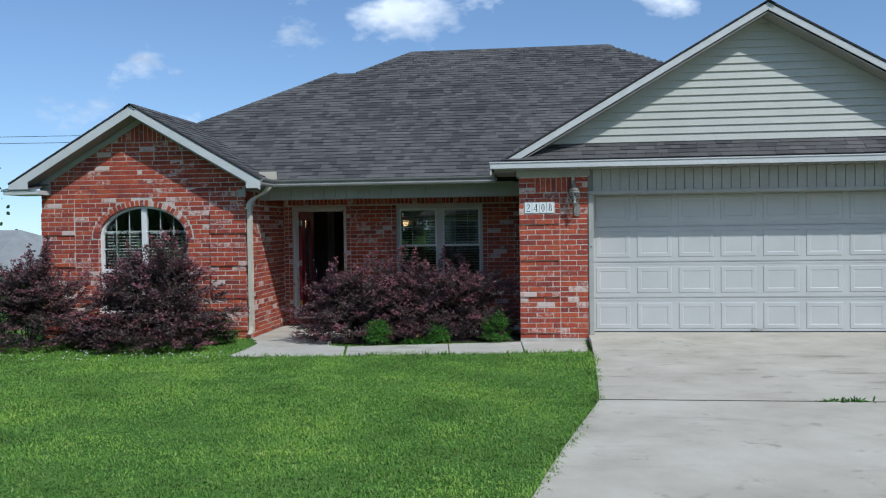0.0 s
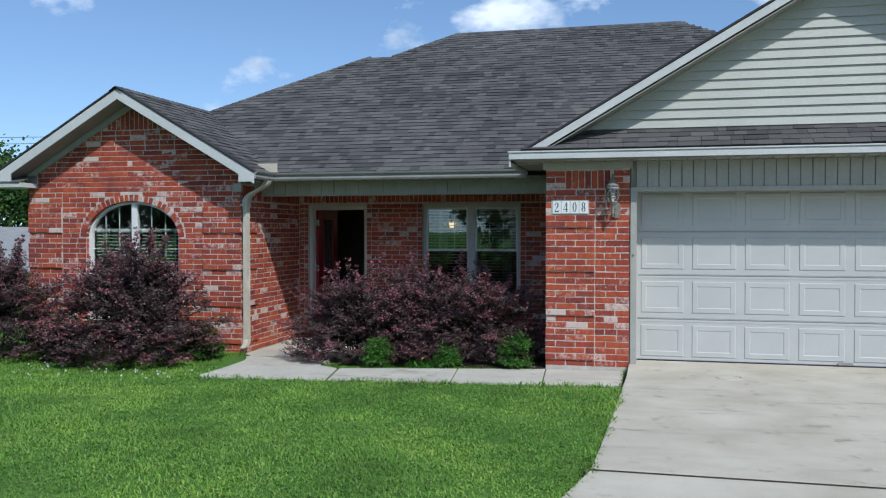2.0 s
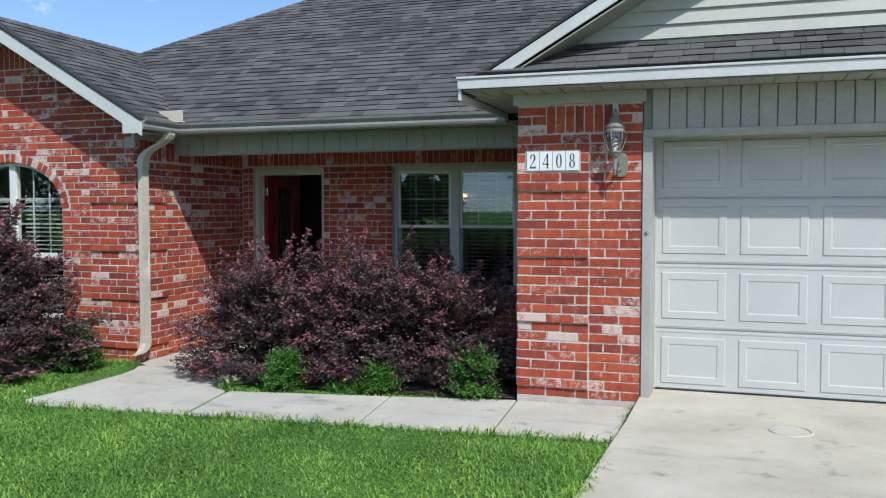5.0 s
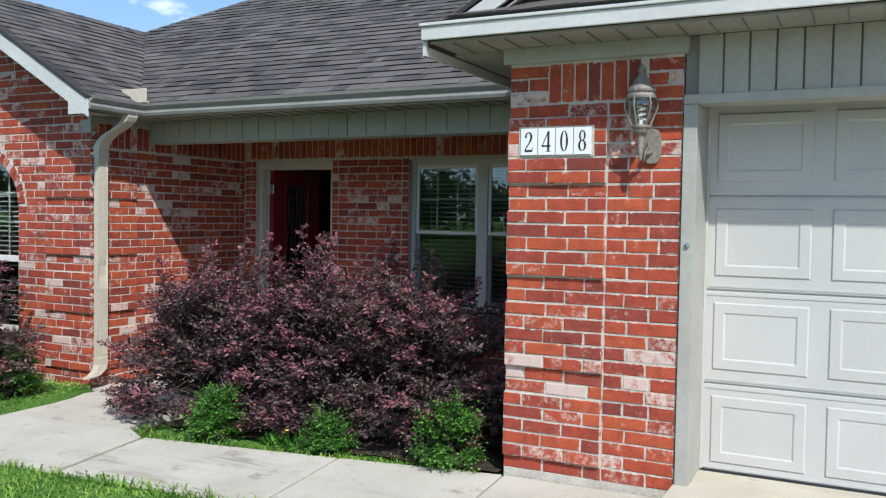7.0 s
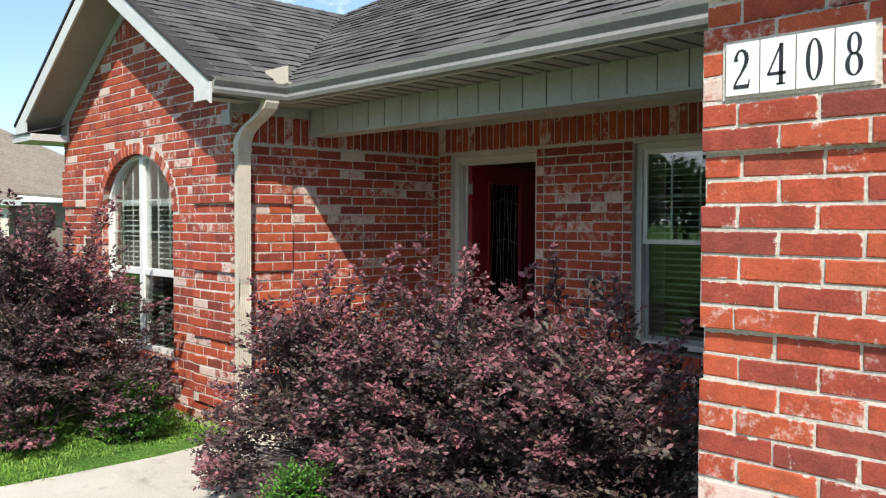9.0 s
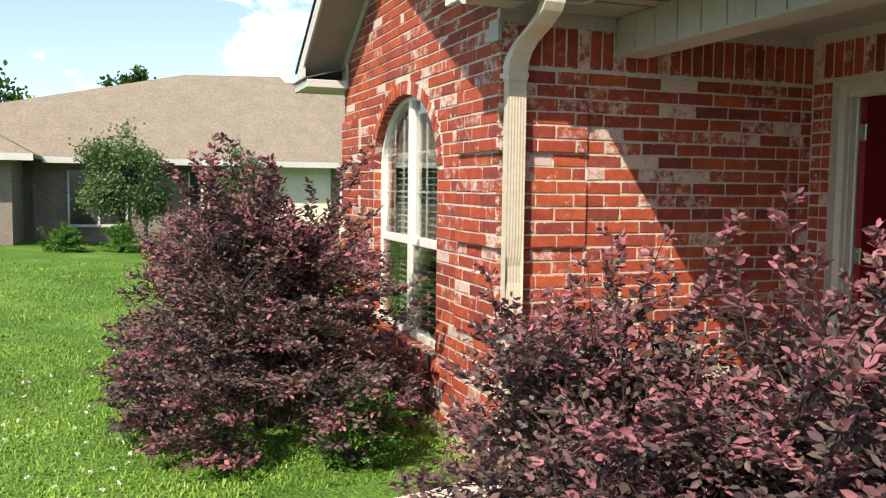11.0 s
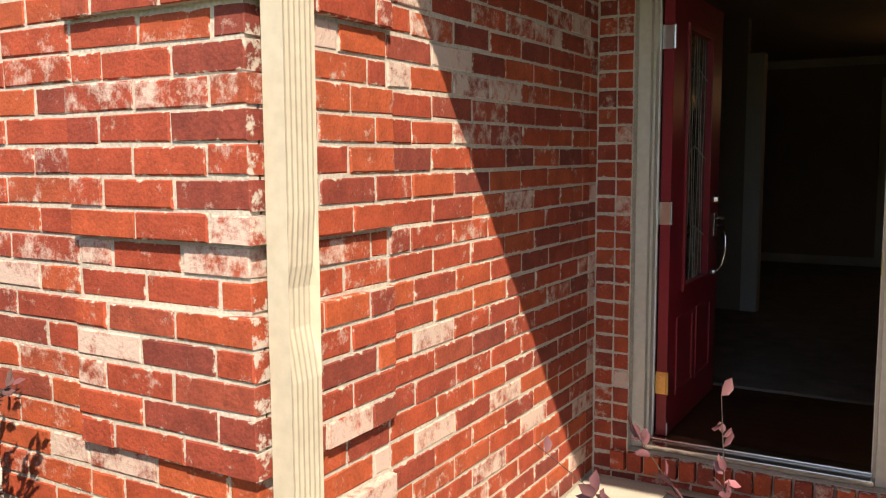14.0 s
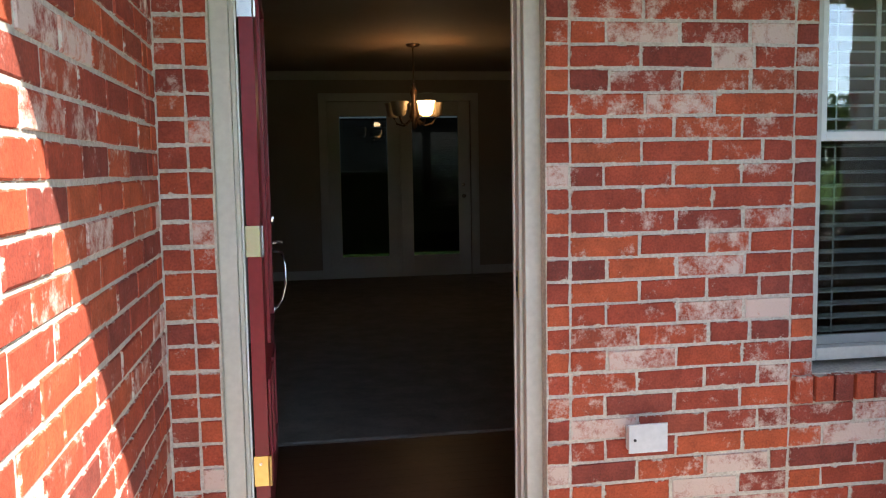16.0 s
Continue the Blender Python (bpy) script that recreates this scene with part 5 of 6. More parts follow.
    for k, path in enumerate(sprigs):
        path = [np.array(q) for q in path]
        stems.tube(path, 0.0013, 5, 0.5)
        m = 26
        g = np.sort(rng.random(m))
        on = np.array([path[0] + (path[1] - path[0]) * min(h * 2, 1) + (path[2] - path[1]) * max(h * 2 - 1, 0) for h in g])
        ob = new("sprig", leaf_mesh("sprig", on, (path[2] - path[0]) * 1.5 + rng.normal(size=(m, 3)) * 0.5, rng.uniform(0.02, 0.036, m), young, 0.6, rng))
        ob.parent = t
        tagged(ob, "arching shoot of pinkish leaves", kind="stuff")
    tagged(part("branchwork", stems, TWIG, t), "brown forking stems", kind="stuff")
    tagged(part("twig_mass", fine, TWIG, t), "thin brown twigs among the leaves", kind="stuff")
    return t


HEDGE = "purple shrubs before the house"
shrub("purple_shrub", "dense purple-leaved shrub beside the footpath and porch", (-1.50, 0.46, -0.13), (1.0, 0.66), 1.14, 3, 380, 0.040, PURPLE, 14, group=HEDGE, taper=0.1, young=PINK_LEAF, sprigs=(((-2.20, 0.60, 0.50), (-2.32, 0.66, 0.68), (-2.44, 0.68, 0.82)), ((-2.20, 0.62, 0.55), (-2.30, 0.66, 0.74), (-2.32, 0.71, 0.88)), ((-2.18, 0.60, 0.45), (-2.36, 0.66, 0.64), (-2.56, 0.60, 0.80))))
shrub("purple_shrub", "dense purple-leaved shrub before the porch window", (-0.55, 0.56, -0.12), (0.84, 0.70), 1.22, 5, 330, 0.040, PURPLE, 14, group=HEDGE, young=PINK_LEAF)
shrub("purple_shrub", "dense purple-leaved shrub beside the brick pier", (0.32, 0.58, -0.12), (0.76, 0.66), 1.20, 7, 300, 0.040, PURPLE, 10, group=HEDGE, young=PINK_LEAF)
shrub("purple_shrub", "tall purple-leaved shrub with long shoots before the arched window", (-4.42, -0.20, -0.16), (1.2, 0.98), 1.57, 9, 480, 0.044, PURPLE, 16, group=HEDGE, taper=0.2, young=PINK_LEAF, twigs=10, reach=0.42)
shrub("purple_shrub", "wide dark purple shrub at the far gable corner", (-6.45, -0.28, -0.17), (1.12, 0.86), 1.46, 11, 380, 0.044, PURPLE, 12, group=HEDGE, taper=0.2, young=PINK_LEAF, reach=0.42)
SMALL = "small green shrubs"
for k, (x, y, r, h) in enumerate(((-0.98, -0.10, 0.17, 0.36), (-0.1, -0.02, 0.13, 0.28), (0.74, 0.02, 0.20, 0.42), (-3.52, 0.18, 0.24, 0.46), (-3.9, 0.25, 0.20, 0.34))):
    shrub("green_shrub", "small bright green shrub at the foot of the purple hedge", (x, y, lawn_z(x, y)), (r * 0.85, r * 0.85), h * 0.95, 20 + k, 60, 0.028, GREEN_LEAF, group=SMALL, per_twig=9)

YELLOW = surface("yellow_petal", (0.75, 0.6, 0.02), (0.85, 0.7, 0.04), 20, 0.6, 60, 0.1)
for k, (x, y) in enumerate(((-0.42, -0.06), (-0.25, -0.02), (-0.55, 0.0))):
    rng = np.random.default_rng(60 + k)
    w = thing("weed", "leafy weed with small yellow flowers beside the footpath", "weed", "weeds by the path")
    n = 60
    base = np.array((x, y, lawn_z(x, y) + 0.01)) + rng.normal(size=(n, 3)) * np.array([0.05, 0.04, 0.0])
    ob = new("leaves", leaf_mesh("leaves", base, rng.normal(size=(n, 3)) * np.array([0.6, 0.6, 0.3]) + np.array([0, 0, 0.7]), rng.uniform(0.06, 0.13, n), GREEN_LEAF, 0.25, rng))
    ob.parent = w
    z = lawn_z(x, y)
    part("stalk", Build().tube([(x, y, z), (x + 0.01, y - 0.01, z + 0.12)], 0.002, 5), GREEN_LEAF, w)
    part("flower", Build().lathe([(0.0, 0.012), (0.012, 0.008), (0.014, 0.0), (0.0, -0.004)], (x + 0.01, y - 0.01, z + 0.125), 9), YELLOW, w)


# lawn blades
def on_lawn(x, y):
    hard = (x > np.interp(-y, [-0.1, 0.9, 2.5, 4.68, 7.6, 12, 20], [2.13, 2.12, 2.05, 1.95, 1.37, 0.6, 0.2]) - 0.02)
    path = (y > np.interp(x, [-2.9, 2.08], [-1.26, -1.02])) & (x > np.interp(y, [-1.3, -0.6, 0.1, 0.42, 0.84], [-2.86, -2.86, -2.9, -3.02, -3.28]))
    house = (y > 0.86) & (x > -6.92)
    return ~(hard | path | house)


rng = np.random.default_rng(1)


def blades(name, x0, x1, y0, y1, per_m2, h0, h1, label, only=None):
    n = int((x1 - x0) * (y1 - y0) * per_m2)
    x, y = rng.uniform(x0, x1, n), rng.uniform(y0, y1, n)
    ok = on_lawn(x, y) if only is None else only(x, y)
    if only is None:
        inner = np.minimum(np.minimum(x - x0, y - y0), 1.5) / 1.5
        tuft = np.array([noise.noise(Vector((a * 7, b * 7, 9.0))) for a, b in zip(x, y)])
        ok &= (rng.random(n) < inner) & (rng.random(n) < 0.8 + 0.9 * tuft)
    x, y = x[ok], y[ok]
    n = len(x)
    patch = np.array([noise.noise(Vector((a * 0.9, b * 0.9, 4.0))) for a, b in zip(x, y)])
    z = np.array([lawn_z(a, b) for a, b in zip(x, y)]) - 0.004
    h = rng.uniform(h0, h1, n) * (1 + 0.45 * patch)
    a = rng.uniform(0, 2 * np.pi, n)
    lean = rng.uniform(0.6, 1.75, n)
    w = rng.uniform(0.0022, 0.0045, n) * (1.0 + 40.0 / per_m2 ** 0.75)
    b = np.stack([x, y, z], 1)
    side = np.stack([-np.sin(a), np.cos(a), 0 * a], 1) * w[:, None]
    out = np.stack([np.cos(a), np.sin(a), 0 * a], 1)
    m = b + out * (h * lean * 0.35)[:, None] + np.array([0, 0, 1.0]) * (h * 0.6)[:, None]
    t = b + out * (h * lean)[:, None] + np.array([0, 0, 1.0]) * (h * (1 - 0.45 * lean))[:, None]
    v = np.stack([b - side, b + side, m + side * 0.8, m - side * 0.8, t], 1).reshape(-1, 3)
    k = np.arange(n)[:, None] * 5
    f = np.stack([k + np.array([[0, 1, 2]]), k + np.array([[0, 2, 3]]), k + np.array([[3, 2, 4]])], 1).reshape(-1, 3)
    ob = new(name, raw_mesh(name, v, f, BLADE))
    return tagged(ob, label, "grass", kind="stuff")


blades("grass", -5.2, 2.2, -10.6, -4.0, 4400, 0.017, 0.040, "short mown green grass with paler seed stalks")
blades("grass", -8.5, 2.2, -5.2, 0.85, 2600, 0.020, 0.044, "short mown green grass before the shrubs")
blades("grass", -17.0, -4.0, -10.6, 2.5, 420, 0.03, 0.06, "mown green grass of the side lawn")
blades("grass_tuft", -3.3, 2.2, -1.34, -0.96, 1700, 0.05, 0.11, "longer grass fringing the footpath", lambda x, y: np.abs(y - np.interp(x, [-2.9, 2.08], [-1.29, -1.05])) < 0.035)
blades("grass_tuft", 0.9, 2.3, -8.0, 0.0, 3000, 0.03, 0.085, "longer grass fringing the driveway", lambda x, y: np.abs(x - np.interp(-y, [-0.1, 0.9, 2.5, 4.68, 7.6], [2.12, 2.11, 2.04, 1.94, 1.36]) - 0.02 * np.sin(y * 5)) < 0.05)
blades("grass_tuft", -1.5, -1.2, -1.2, -0.34, 1600, 0.01, 0.04, "grass in the footpath joint", lambda x, y: np.abs(x - np.interp(y, [-1.2, -0.35], [-1.257, -1.42])) < 0.014)
blades("grass_tuft", -1.9, 1.0, -0.45, 0.12, 2200, 0.02, 0.06, "sparse grass along the planting bed", lambda x, y: np.abs(y - np.interp(x, [-1.8, -1.4, 0.06, 1.1], [-0.1, -0.31, -0.11, 0.04])) < 0.10)
blades("grass_tuft", 1.95, 7.6, -4.71, -4.645, 900, 0.012, 0.035, "sparse grass growing in the driveway joint", lambda x, y: np.sin(x * 7.3) + np.sin(x * 3.1) > -0.3)
crack = tagged(new("crack_weed", leaf_mesh("crack_weed", np.stack([rng.normal(4.1, 0.12, 90), rng.normal(-4.68, 0.02, 90), np.full(90, -0.005)], 1), rng.normal(size=(90, 3)) * np.array([1, 1, 0.3]) + np.array([0, 0, 0.5]), rng.uniform(0.03, 0.07, 90), GREEN_LEAF, 0.3, rng)), "low green weed growing in the driveway joint", "weed", kind="stuff")
n = 420
fx, fy = rng.uniform(-7.2, -3.0, n), rng.normal(-1.25, 0.3, n)
ok = on_lawn(fx, fy)
WHITE_PETAL = surface("white_clover", (0.6, 0.6, 0.55), (0.7, 0.7, 0.66), 20, 0.8, 60, 0.1)
fx, fy = fx[ok][:60], fy[ok][:60]
pts = np.stack([fx, fy, [lawn_z(a, b) + 0.045 for a, b in zip(fx, fy)]], 1)
rep = np.repeat(pts, 9, axis=0)
tagged(new("clover_flowers", leaf_mesh("clover_flowers", rep, rng.normal(size=(len(rep), 3)), np.full(len(rep), 0.016), WHITE_PETAL, 0.6, rng)), "white clover flowers in the lawn", "clover", kind="stuff")


def tree(label, at, height, spread_r, seed, count, leaf, trunk_r=0.12, low=0.35, material=None, name="tree"):
    """A tapered trunk with limbs, and a crown of leaf clumps with gaps."""
    r = np.random.default_rng(seed)
    root = np.array(at, float)
    t = thing(name, label, "tree")
    b = Build()
    b.tube([root - np.array([0, 0, 0.2]), root + np.array([0.05, 0, height * 0.3]), root + np.array([-0.03, 0.05, height * 0.75])], trunk_r, 8, 0.3)
    tips = []
    for k in range(11):
        a = 2 * math.pi * k / 11 + r.uniform(-0.3, 0.3)
        z0 = height * r.uniform(0.22, 0.6)
        ln = spread_r * r.uniform(0.55, 1.0)
        end = root + np.array([math.cos(a) * ln, math.sin(a) * ln, z0 + height * r.uniform(0.1, 0.35)])
        b.tube([root + np.array([0, 0, z0]), (root + np.array([0, 0, z0]) + end) / 2 + np.array([0, 0, 0.15]), end], trunk_r * 0.4, 6, 0.3)
        tips.append(end)
    part("trunk", b, TWIG, t)
    centres = np.array([root + np.array([0, 0, height * (low + (1 - low) * 0.5)]) + (lambda d: d / np.linalg.norm(d) * r.uniform(0.35, 1.0))(r.normal(size=3)) * np.array([spread_r, spread_r, height * (1 - low) * 0.5]) for _ in range(46)] + tips)
    pick = r.integers(len(centres), size=count)
    at_l = centres[pick] + r.normal(size=(count, 3)) * spread_r * 0.13
    ob = new("crown", leaf_mesh("crown", at_l, r.normal(size=(count, 3)) + np.array([0, 0, 0.2]), r.uniform(0.6, 1.2, count) * leaf, material or FAR_LEAF, 0.7, r))
    ob.parent = t
    return t


tree("leafy green tree beyond the side lawn", (-26.0, 22.0, -0.2), 5.2, 3.4, 31, 9000, 0.22)
tree("leafy green tree behind the neighbouring roof", (-31.0, 26.0, -0.2), 5.8, 4.0, 32, 9000, 0.24)
tree("leafy green tree in the distance", (-37.0, 19.0, -0.2), 5.6, 3.6, 33, 7000, 0.24)
tree("tall tree behind the neighbouring house", (-52.0, -0.5, -0.5), 8.7, 1.5, 34, 2400, 0.26, 0.12, 0.62)
tree("tall tree behind the neighbouring house", (-56.0, -9.5, -0.5), 8.6, 3.2, 35, 2600, 0.4)
tree("green crape myrtle before the neighbouring house", (-19.6, -1.1, -0.25), 2.85, 1.0, 36, 12000, 0.075, 0.05, 0.15, MYRTLE_LEAF, "crape_myrtle")
tree("green crape myrtle before the neighbouring house", (-19.8, 1.65, -0.25), 2.6, 0.8, 37, 7000, 0.075, 0.05, 0.15, MYRTLE_LEAF, "crape_myrtle")
for k, (y, r, h) in enumerate(((-2.3, 0.45, 0.7), (-1.1, 0.5, 0.75), (-0.1, 0.35, 0.6), (1.4, 0.45, 0.7))):
    shrub("round_shrub", "clipped round green shrub before the neighbouring house", (-19.0, y, -0.22), (r, r), h, 50 + k, 70, 0.05, GREEN_LEAF, group="shrubs next door", per_twig=8)
far = np.random.default_rng(77)
for k in range(15):
    tree("roadside tree across the street", (-68 + k * 7.2 + far.uniform(-2, 2), -47 + far.uniform(-4, 4), -0.2), far.uniform(5.0, 8.5), far.uniform(3.2, 4.4), 80 + k, 2200, 0.5, 0.15, 0.08)


# neighbouring houses
NB_BRICK = surface("tan_brick", (0.22, 0.18, 0.15), (0.30, 0.25, 0.21), 3, 0.9, 25, 0.35, 0.4)
NB_SIDING = surface("cream_siding", (0.66, 0.61, 0.50), (0.72, 0.67, 0.56), 3, 0.6, 20, 0.1)
NB_ROOF = surface("tan_shingles", (0.23, 0.19, 0.145), (0.28, 0.235, 0.18), 2.0, 0.95, 14, 0.3, 0.5, 0.02)
DARK_GLASS = surface("dim_glass", (0.02, 0.025, 0.03), (0.04, 0.045, 0.05), 2, 0.1, 20, 0.1)


def slopes(b, faces):
    for ring in faces:
        b.prism(ring, (0, 0, -0.08))
    return b


house = thing("neighbour_house", "low tan brick house with a brown hip roof across the lawn", "house")
E, Z = -21.8, 1.95
part("wall", Build().box(-31, -22.6, -9.0, 5.0, -0.5, 1.95), NB_BRICK, house)
part("porch_wall", Build().box(-22.6, -22.5, -3.2, -0.6, -0.5, 1.9), NB_BRICK, house)
part("roof", slopes(Build(), [[(E, -9.6, Z), (E, 4.95, Z), (-26.6, 3.6, 4.76), (-26.6, 0.7, 4.66), (-26.6, -2.3, 3.70)],
                              [(E, 4.95, Z), (-32.0, 4.95, Z), (-26.6, 3.6, 4.76)],
                              [(-32.0, 4.95, Z), (-32.0, -9.6, Z), (-26.6, -2.3, 3.70), (-26.6, 0.7, 4.66), (-26.6, 3.6, 4.76)]]), NB_ROOF, house)
part("ridge_wing", slopes(Build(), [[(-23.0, 10.0, Z), (-27.2, 5.2, 4.66), (-27.2, 3.8, 4.66), (-23.0, 2.2, Z + 0.4)], [(-23.0, 10.0, Z), (-32.0, 10.0, Z), (-27.2, 5.2, 4.66)]]), NB_ROOF, house)
part("wing_wall", Build().box(-31, -23.6, 5.0, 9.4, -0.5, 1.95), NB_BRICK, house)
part("front_wing", Build().box(-22.59, -20.2, -9.0, -3.4, -0.5, 1.95), NB_BRICK, house)
part("front_wing_roof", slopes(Build(), [[(-19.6, -2.9, Z), (-22.8, -6.2, 3.75), (-27, -6.2, 3.75), (-27, -2.9, Z)], [(-19.6, -2.9, Z), (-19.6, -9.5, Z), (-22.8, -6.2, 3.75)], [(-19.6, -9.5, Z), (-27, -9.5, Z), (-27, -6.2, 3.75), (-22.8, -6.2, 3.75)]]), NB_ROOF, house)
part("fascia", Build().box(E - 0.02, E + 0.03, -2.9, 4.95, Z - 0.14, Z + 0.01), TRIM, house)
part("wing_fascia", Build().box(-19.62, -19.57, -9.5, -2.9, Z - 0.14, Z + 0.01), TRIM, house)
part("soffit", Build().box(-22.6, E, -2.9, 5.6, Z - 0.12, Z - 0.1), SOFFIT, house)
part("panel", Build().box(-22.6, -22.42, 2.6, 4.3, -0.4, 1.83), NB_SIDING, house, "cream siding panel")
for y in (0.9, 4.6):
    part("column", Build().box(-22.2, -22.0, y - 0.1, y + 0.1, -0.4, 1.83), NB_SIDING, house)
for y in (-1.7, 1.2):
    w = part("window", Build().box(-22.5, -22.44, y - 0.7, y + 0.7, 0.3, 1.65), DARK_GLASS, house)
    for q in (-0.7, 0.0, 0.66):
        part("window_frame", Build().box(-22.45, -22.41, y + q, y + q + 0.05, 0.3, 1.65), TRIM, w)
    part("window_sill", Build().box(-22.45, -22.38, y - 0.75, y + 0.75, 0.22, 0.29), TRIM, w)

opposite = thing("street_house", "pale house with a front gable across the street", "house")
part("wall", Build().box(-6, 8, -46, -37, -0.3, 2.5), NB_SIDING, opposite)
part("roof", slopes(Build(), [[(-6.6, -36.4, 2.4), (8.6, -36.4, 2.4), (6, -41.5, 5.4), (-4, -41.5, 5.4)], [(-6.6, -46.6, 2.4), (8.6, -46.6, 2.4), (6, -41.5, 5.4), (-4, -41.5, 5.4)]]), NB_ROOF, opposite)
part("gable", Build().prism([(-4.5, -35.8, 2.4), (0.5, -35.8, 2.4), (-2, -35.8, 4.9)], (0, -5, 0)), NB_ROOF, opposite)
part("door", Build().box(0.8, 1.8, -37.0, -36.95, -0.2, 1.9), DARK_GLASS, opposite)
for x in (-4.5, 4.0):
    part("window", Build().box(x, x + 1.6, -37.0, -36.95, 0.7, 2.0), DARK_GLASS, opposite)

GREY_ROOF = surface("grey_shingles", (0.26, 0.26, 0.25), (0.33, 0.33, 0.32), 2, 0.9, 20, 0.2)
grey_house = thing("side_house", "grey-roofed house partly hidden beyond the side lawn", "house")
part("wall", Build().box(-26, -17.5, 14, 24, -0.6, 0.4), NB_SIDING, grey_house)
part("roof", slopes(Build(), [[(-26.5, 13.5, 0.3), (-17.0, 13.5, 0.3), (-19.0, 19, 1.75), (-24.5, 19, 1.75)], [(-17.0, 13.5, 0.3), (-17.0, 24.5, 0.3), (-19.0, 19, 1.75)]]), GREY_ROOF, grey_house)

for x, y in ((-90.0, 44.0), (22.0, 52.0)):
    pole = thing("utility_pole", "weathered wooden utility pole in the distance", "utility pole", "utility poles")
    part("mast", Build().tube([(x, y, -0.3), (x, y, 10.2)], 0.16, 8, 0.7), TWIG, pole)
    part("crossarm", Build().box(x - 0.06, x + 0.06, y - 0.9, y + 0.9, 9.3, 9.45), TWIG, pole)
for k, z in enumerate((9.0, 8.5, 4.9)):
    wire = Build().tube([(-90 + i * 7, 44 + 0.5 * i, z + 0.006 * (i - 8) ** 2 - 0.1) for i in range(17)], 0.02, 5)
    tagged(part("power_line", wire, INK), "thin black overhead cable crossing the sky", "cable", "overhead cables")


# bricks, one by one
def chamfered(name, length, height, depth, seed):
    r = random.Random(seed)
    c = 0.0035
    j = lambda s=0.0026: r.uniform(-s, s)
    v = []
    for inset, y in ((c, 0.0), (0.0, c), (0.0, depth)):
        for sx, sz in ((-1, -1), (1, -1), (1, 1), (-1, 1)):
            v.append((sx * (length / 2 - inset) + j(), y + (j(0.001) if y < depth else 0), sz * (height / 2 - inset) + j()))
    b = Build().add(v, [(0, 1, 2, 3)] + [(k * 4 + 4 + i, k * 4 + 4 + (i + 1) % 4, k * 4 + (i + 1) % 4, k * 4 + i) for k in range(2) for i in range(4)])
    return b


PIECE = {}


def piece_mesh(length, height, depth=0.1):
    """A worn brick of that size; sizes are kept to 6 mm steps, and each has three shapes."""
    key = (round(length / 0.006), round(height / 0.003), round(depth, 2), random.randrange(3))
    if key not in PIECE:
        b = chamfered("brick", key[0] * 0.006, key[1] * 0.003, depth, key[0] * 31 + key[1] * 7 + key[3])
        PIECE[key] = b.mesh("brick", BRICK)
    return PIECE[key]


class Brickwork:
    """Bricks of one wall. u runs along the wall, n points out of it; pieces past the limit are joined."""

    def __init__(self, wall, u, n, origin):
        self.wall, self.u, self.n, self.o = wall, Vector(u), Vector(n), Vector(origin)
        self.items = []

    def put(self, u0, u1, z0, z1, proud=0.0, tilt=0.0):
        self.items.append((u0, u1, z0, z1, proud, tilt))

    def rows(self, z_start, z_end, zero, spans, proud, cuts=(), corner=None):
        """Running bond. spans(z) gives the free stretches of a course; proud(u, row) how far a brick stands out."""
        r0 = math.ceil((z_start - zero) / COURSE - 0.01)
        r1 = math.floor((z_end - zero) / COURSE + 0.01)
        for r in range(r0, r1):
            z = zero + r * COURSE
            for a, b in spans(z + COURSE / 2):
                marks = [a] + [c for c in cuts if a + 0.03 < c < b - 0.03] + [b]
                for lo, hi in zip(marks, marks[1:]):
                    u = lo
                    first = BRICK_L * (0.5 if r % 2 else 1.0) + random.uniform(-0.012, 0.012)
                    while u < hi - 0.01:
                        length = first if u == lo else BRICK_L + random.uniform(-0.006, 0.006)
                        end = u + length
                        if hi - end < 0.07:
                            end = hi
                        if end - u > BRICK_L + 0.05:
                            end = u + (end - u) * random.choice((0.5, 0.62))
                        wob = random.uniform(-0.0015, 0.0015)
                        out = proud((u + end) / 2, r)
                        reach = JOINT / 2 + out if corner is not None and abs(end - corner) < 0.001 else 0.0
                        self.put(u + JOINT / 2, end - JOINT / 2 + reach, z + wob, z + BRICK_H + wob, out, 0)
                        u = end

    def finish(self, near=0.0, limit=300):
        self.items.sort(key=lambda i: abs((i[0] + i[1]) / 2 - near))
        turn = Matrix((self.u, -self.n, Vector((0, 0, 1)))).transposed().to_4x4()
        verts, faces = [], []
        for k, (u0, u1, z0, z1, out, tilt) in enumerate(self.items):
            mid = self.o + self.u * ((u0 + u1) / 2) + self.n * (out + random.uniform(-0.002, 0.002))
            mid.z = (z0 + z1) / 2
            m = Matrix.Translation(mid) @ turn @ pose(0, 0, 0, 0, tilt + random.uniform(-0.25, 0.25), 0)
            me = piece_mesh(u1 - u0, z1 - z0, 0.1 + max(out, 0))
            if k < limit:
                ob = new("brick", me)
                ob.matrix_basis = m
                ob.parent = self.wall
            else:
                base = len(verts)
                verts += [m @ v.co for v in me.vertices]
                faces += [[i + base for i in p.vertices] for p in me.polygons]
        if verts:
            ob = new("brick_field", raw_mesh("brick_field", verts, faces, BRICK_FIELD, True))
            ob.parent = self.wall
            tagged(ob, "further red bricks of the wall", kind="stuff")


def cut_out(spans, holes):
    for h0, h1 in holes:
        spans = [(a, b) for s in spans for a, b in ((s[0], min(s[1], h0)), (max(s[0], h1), s[1])) if b - a > 0.04]
    return spans


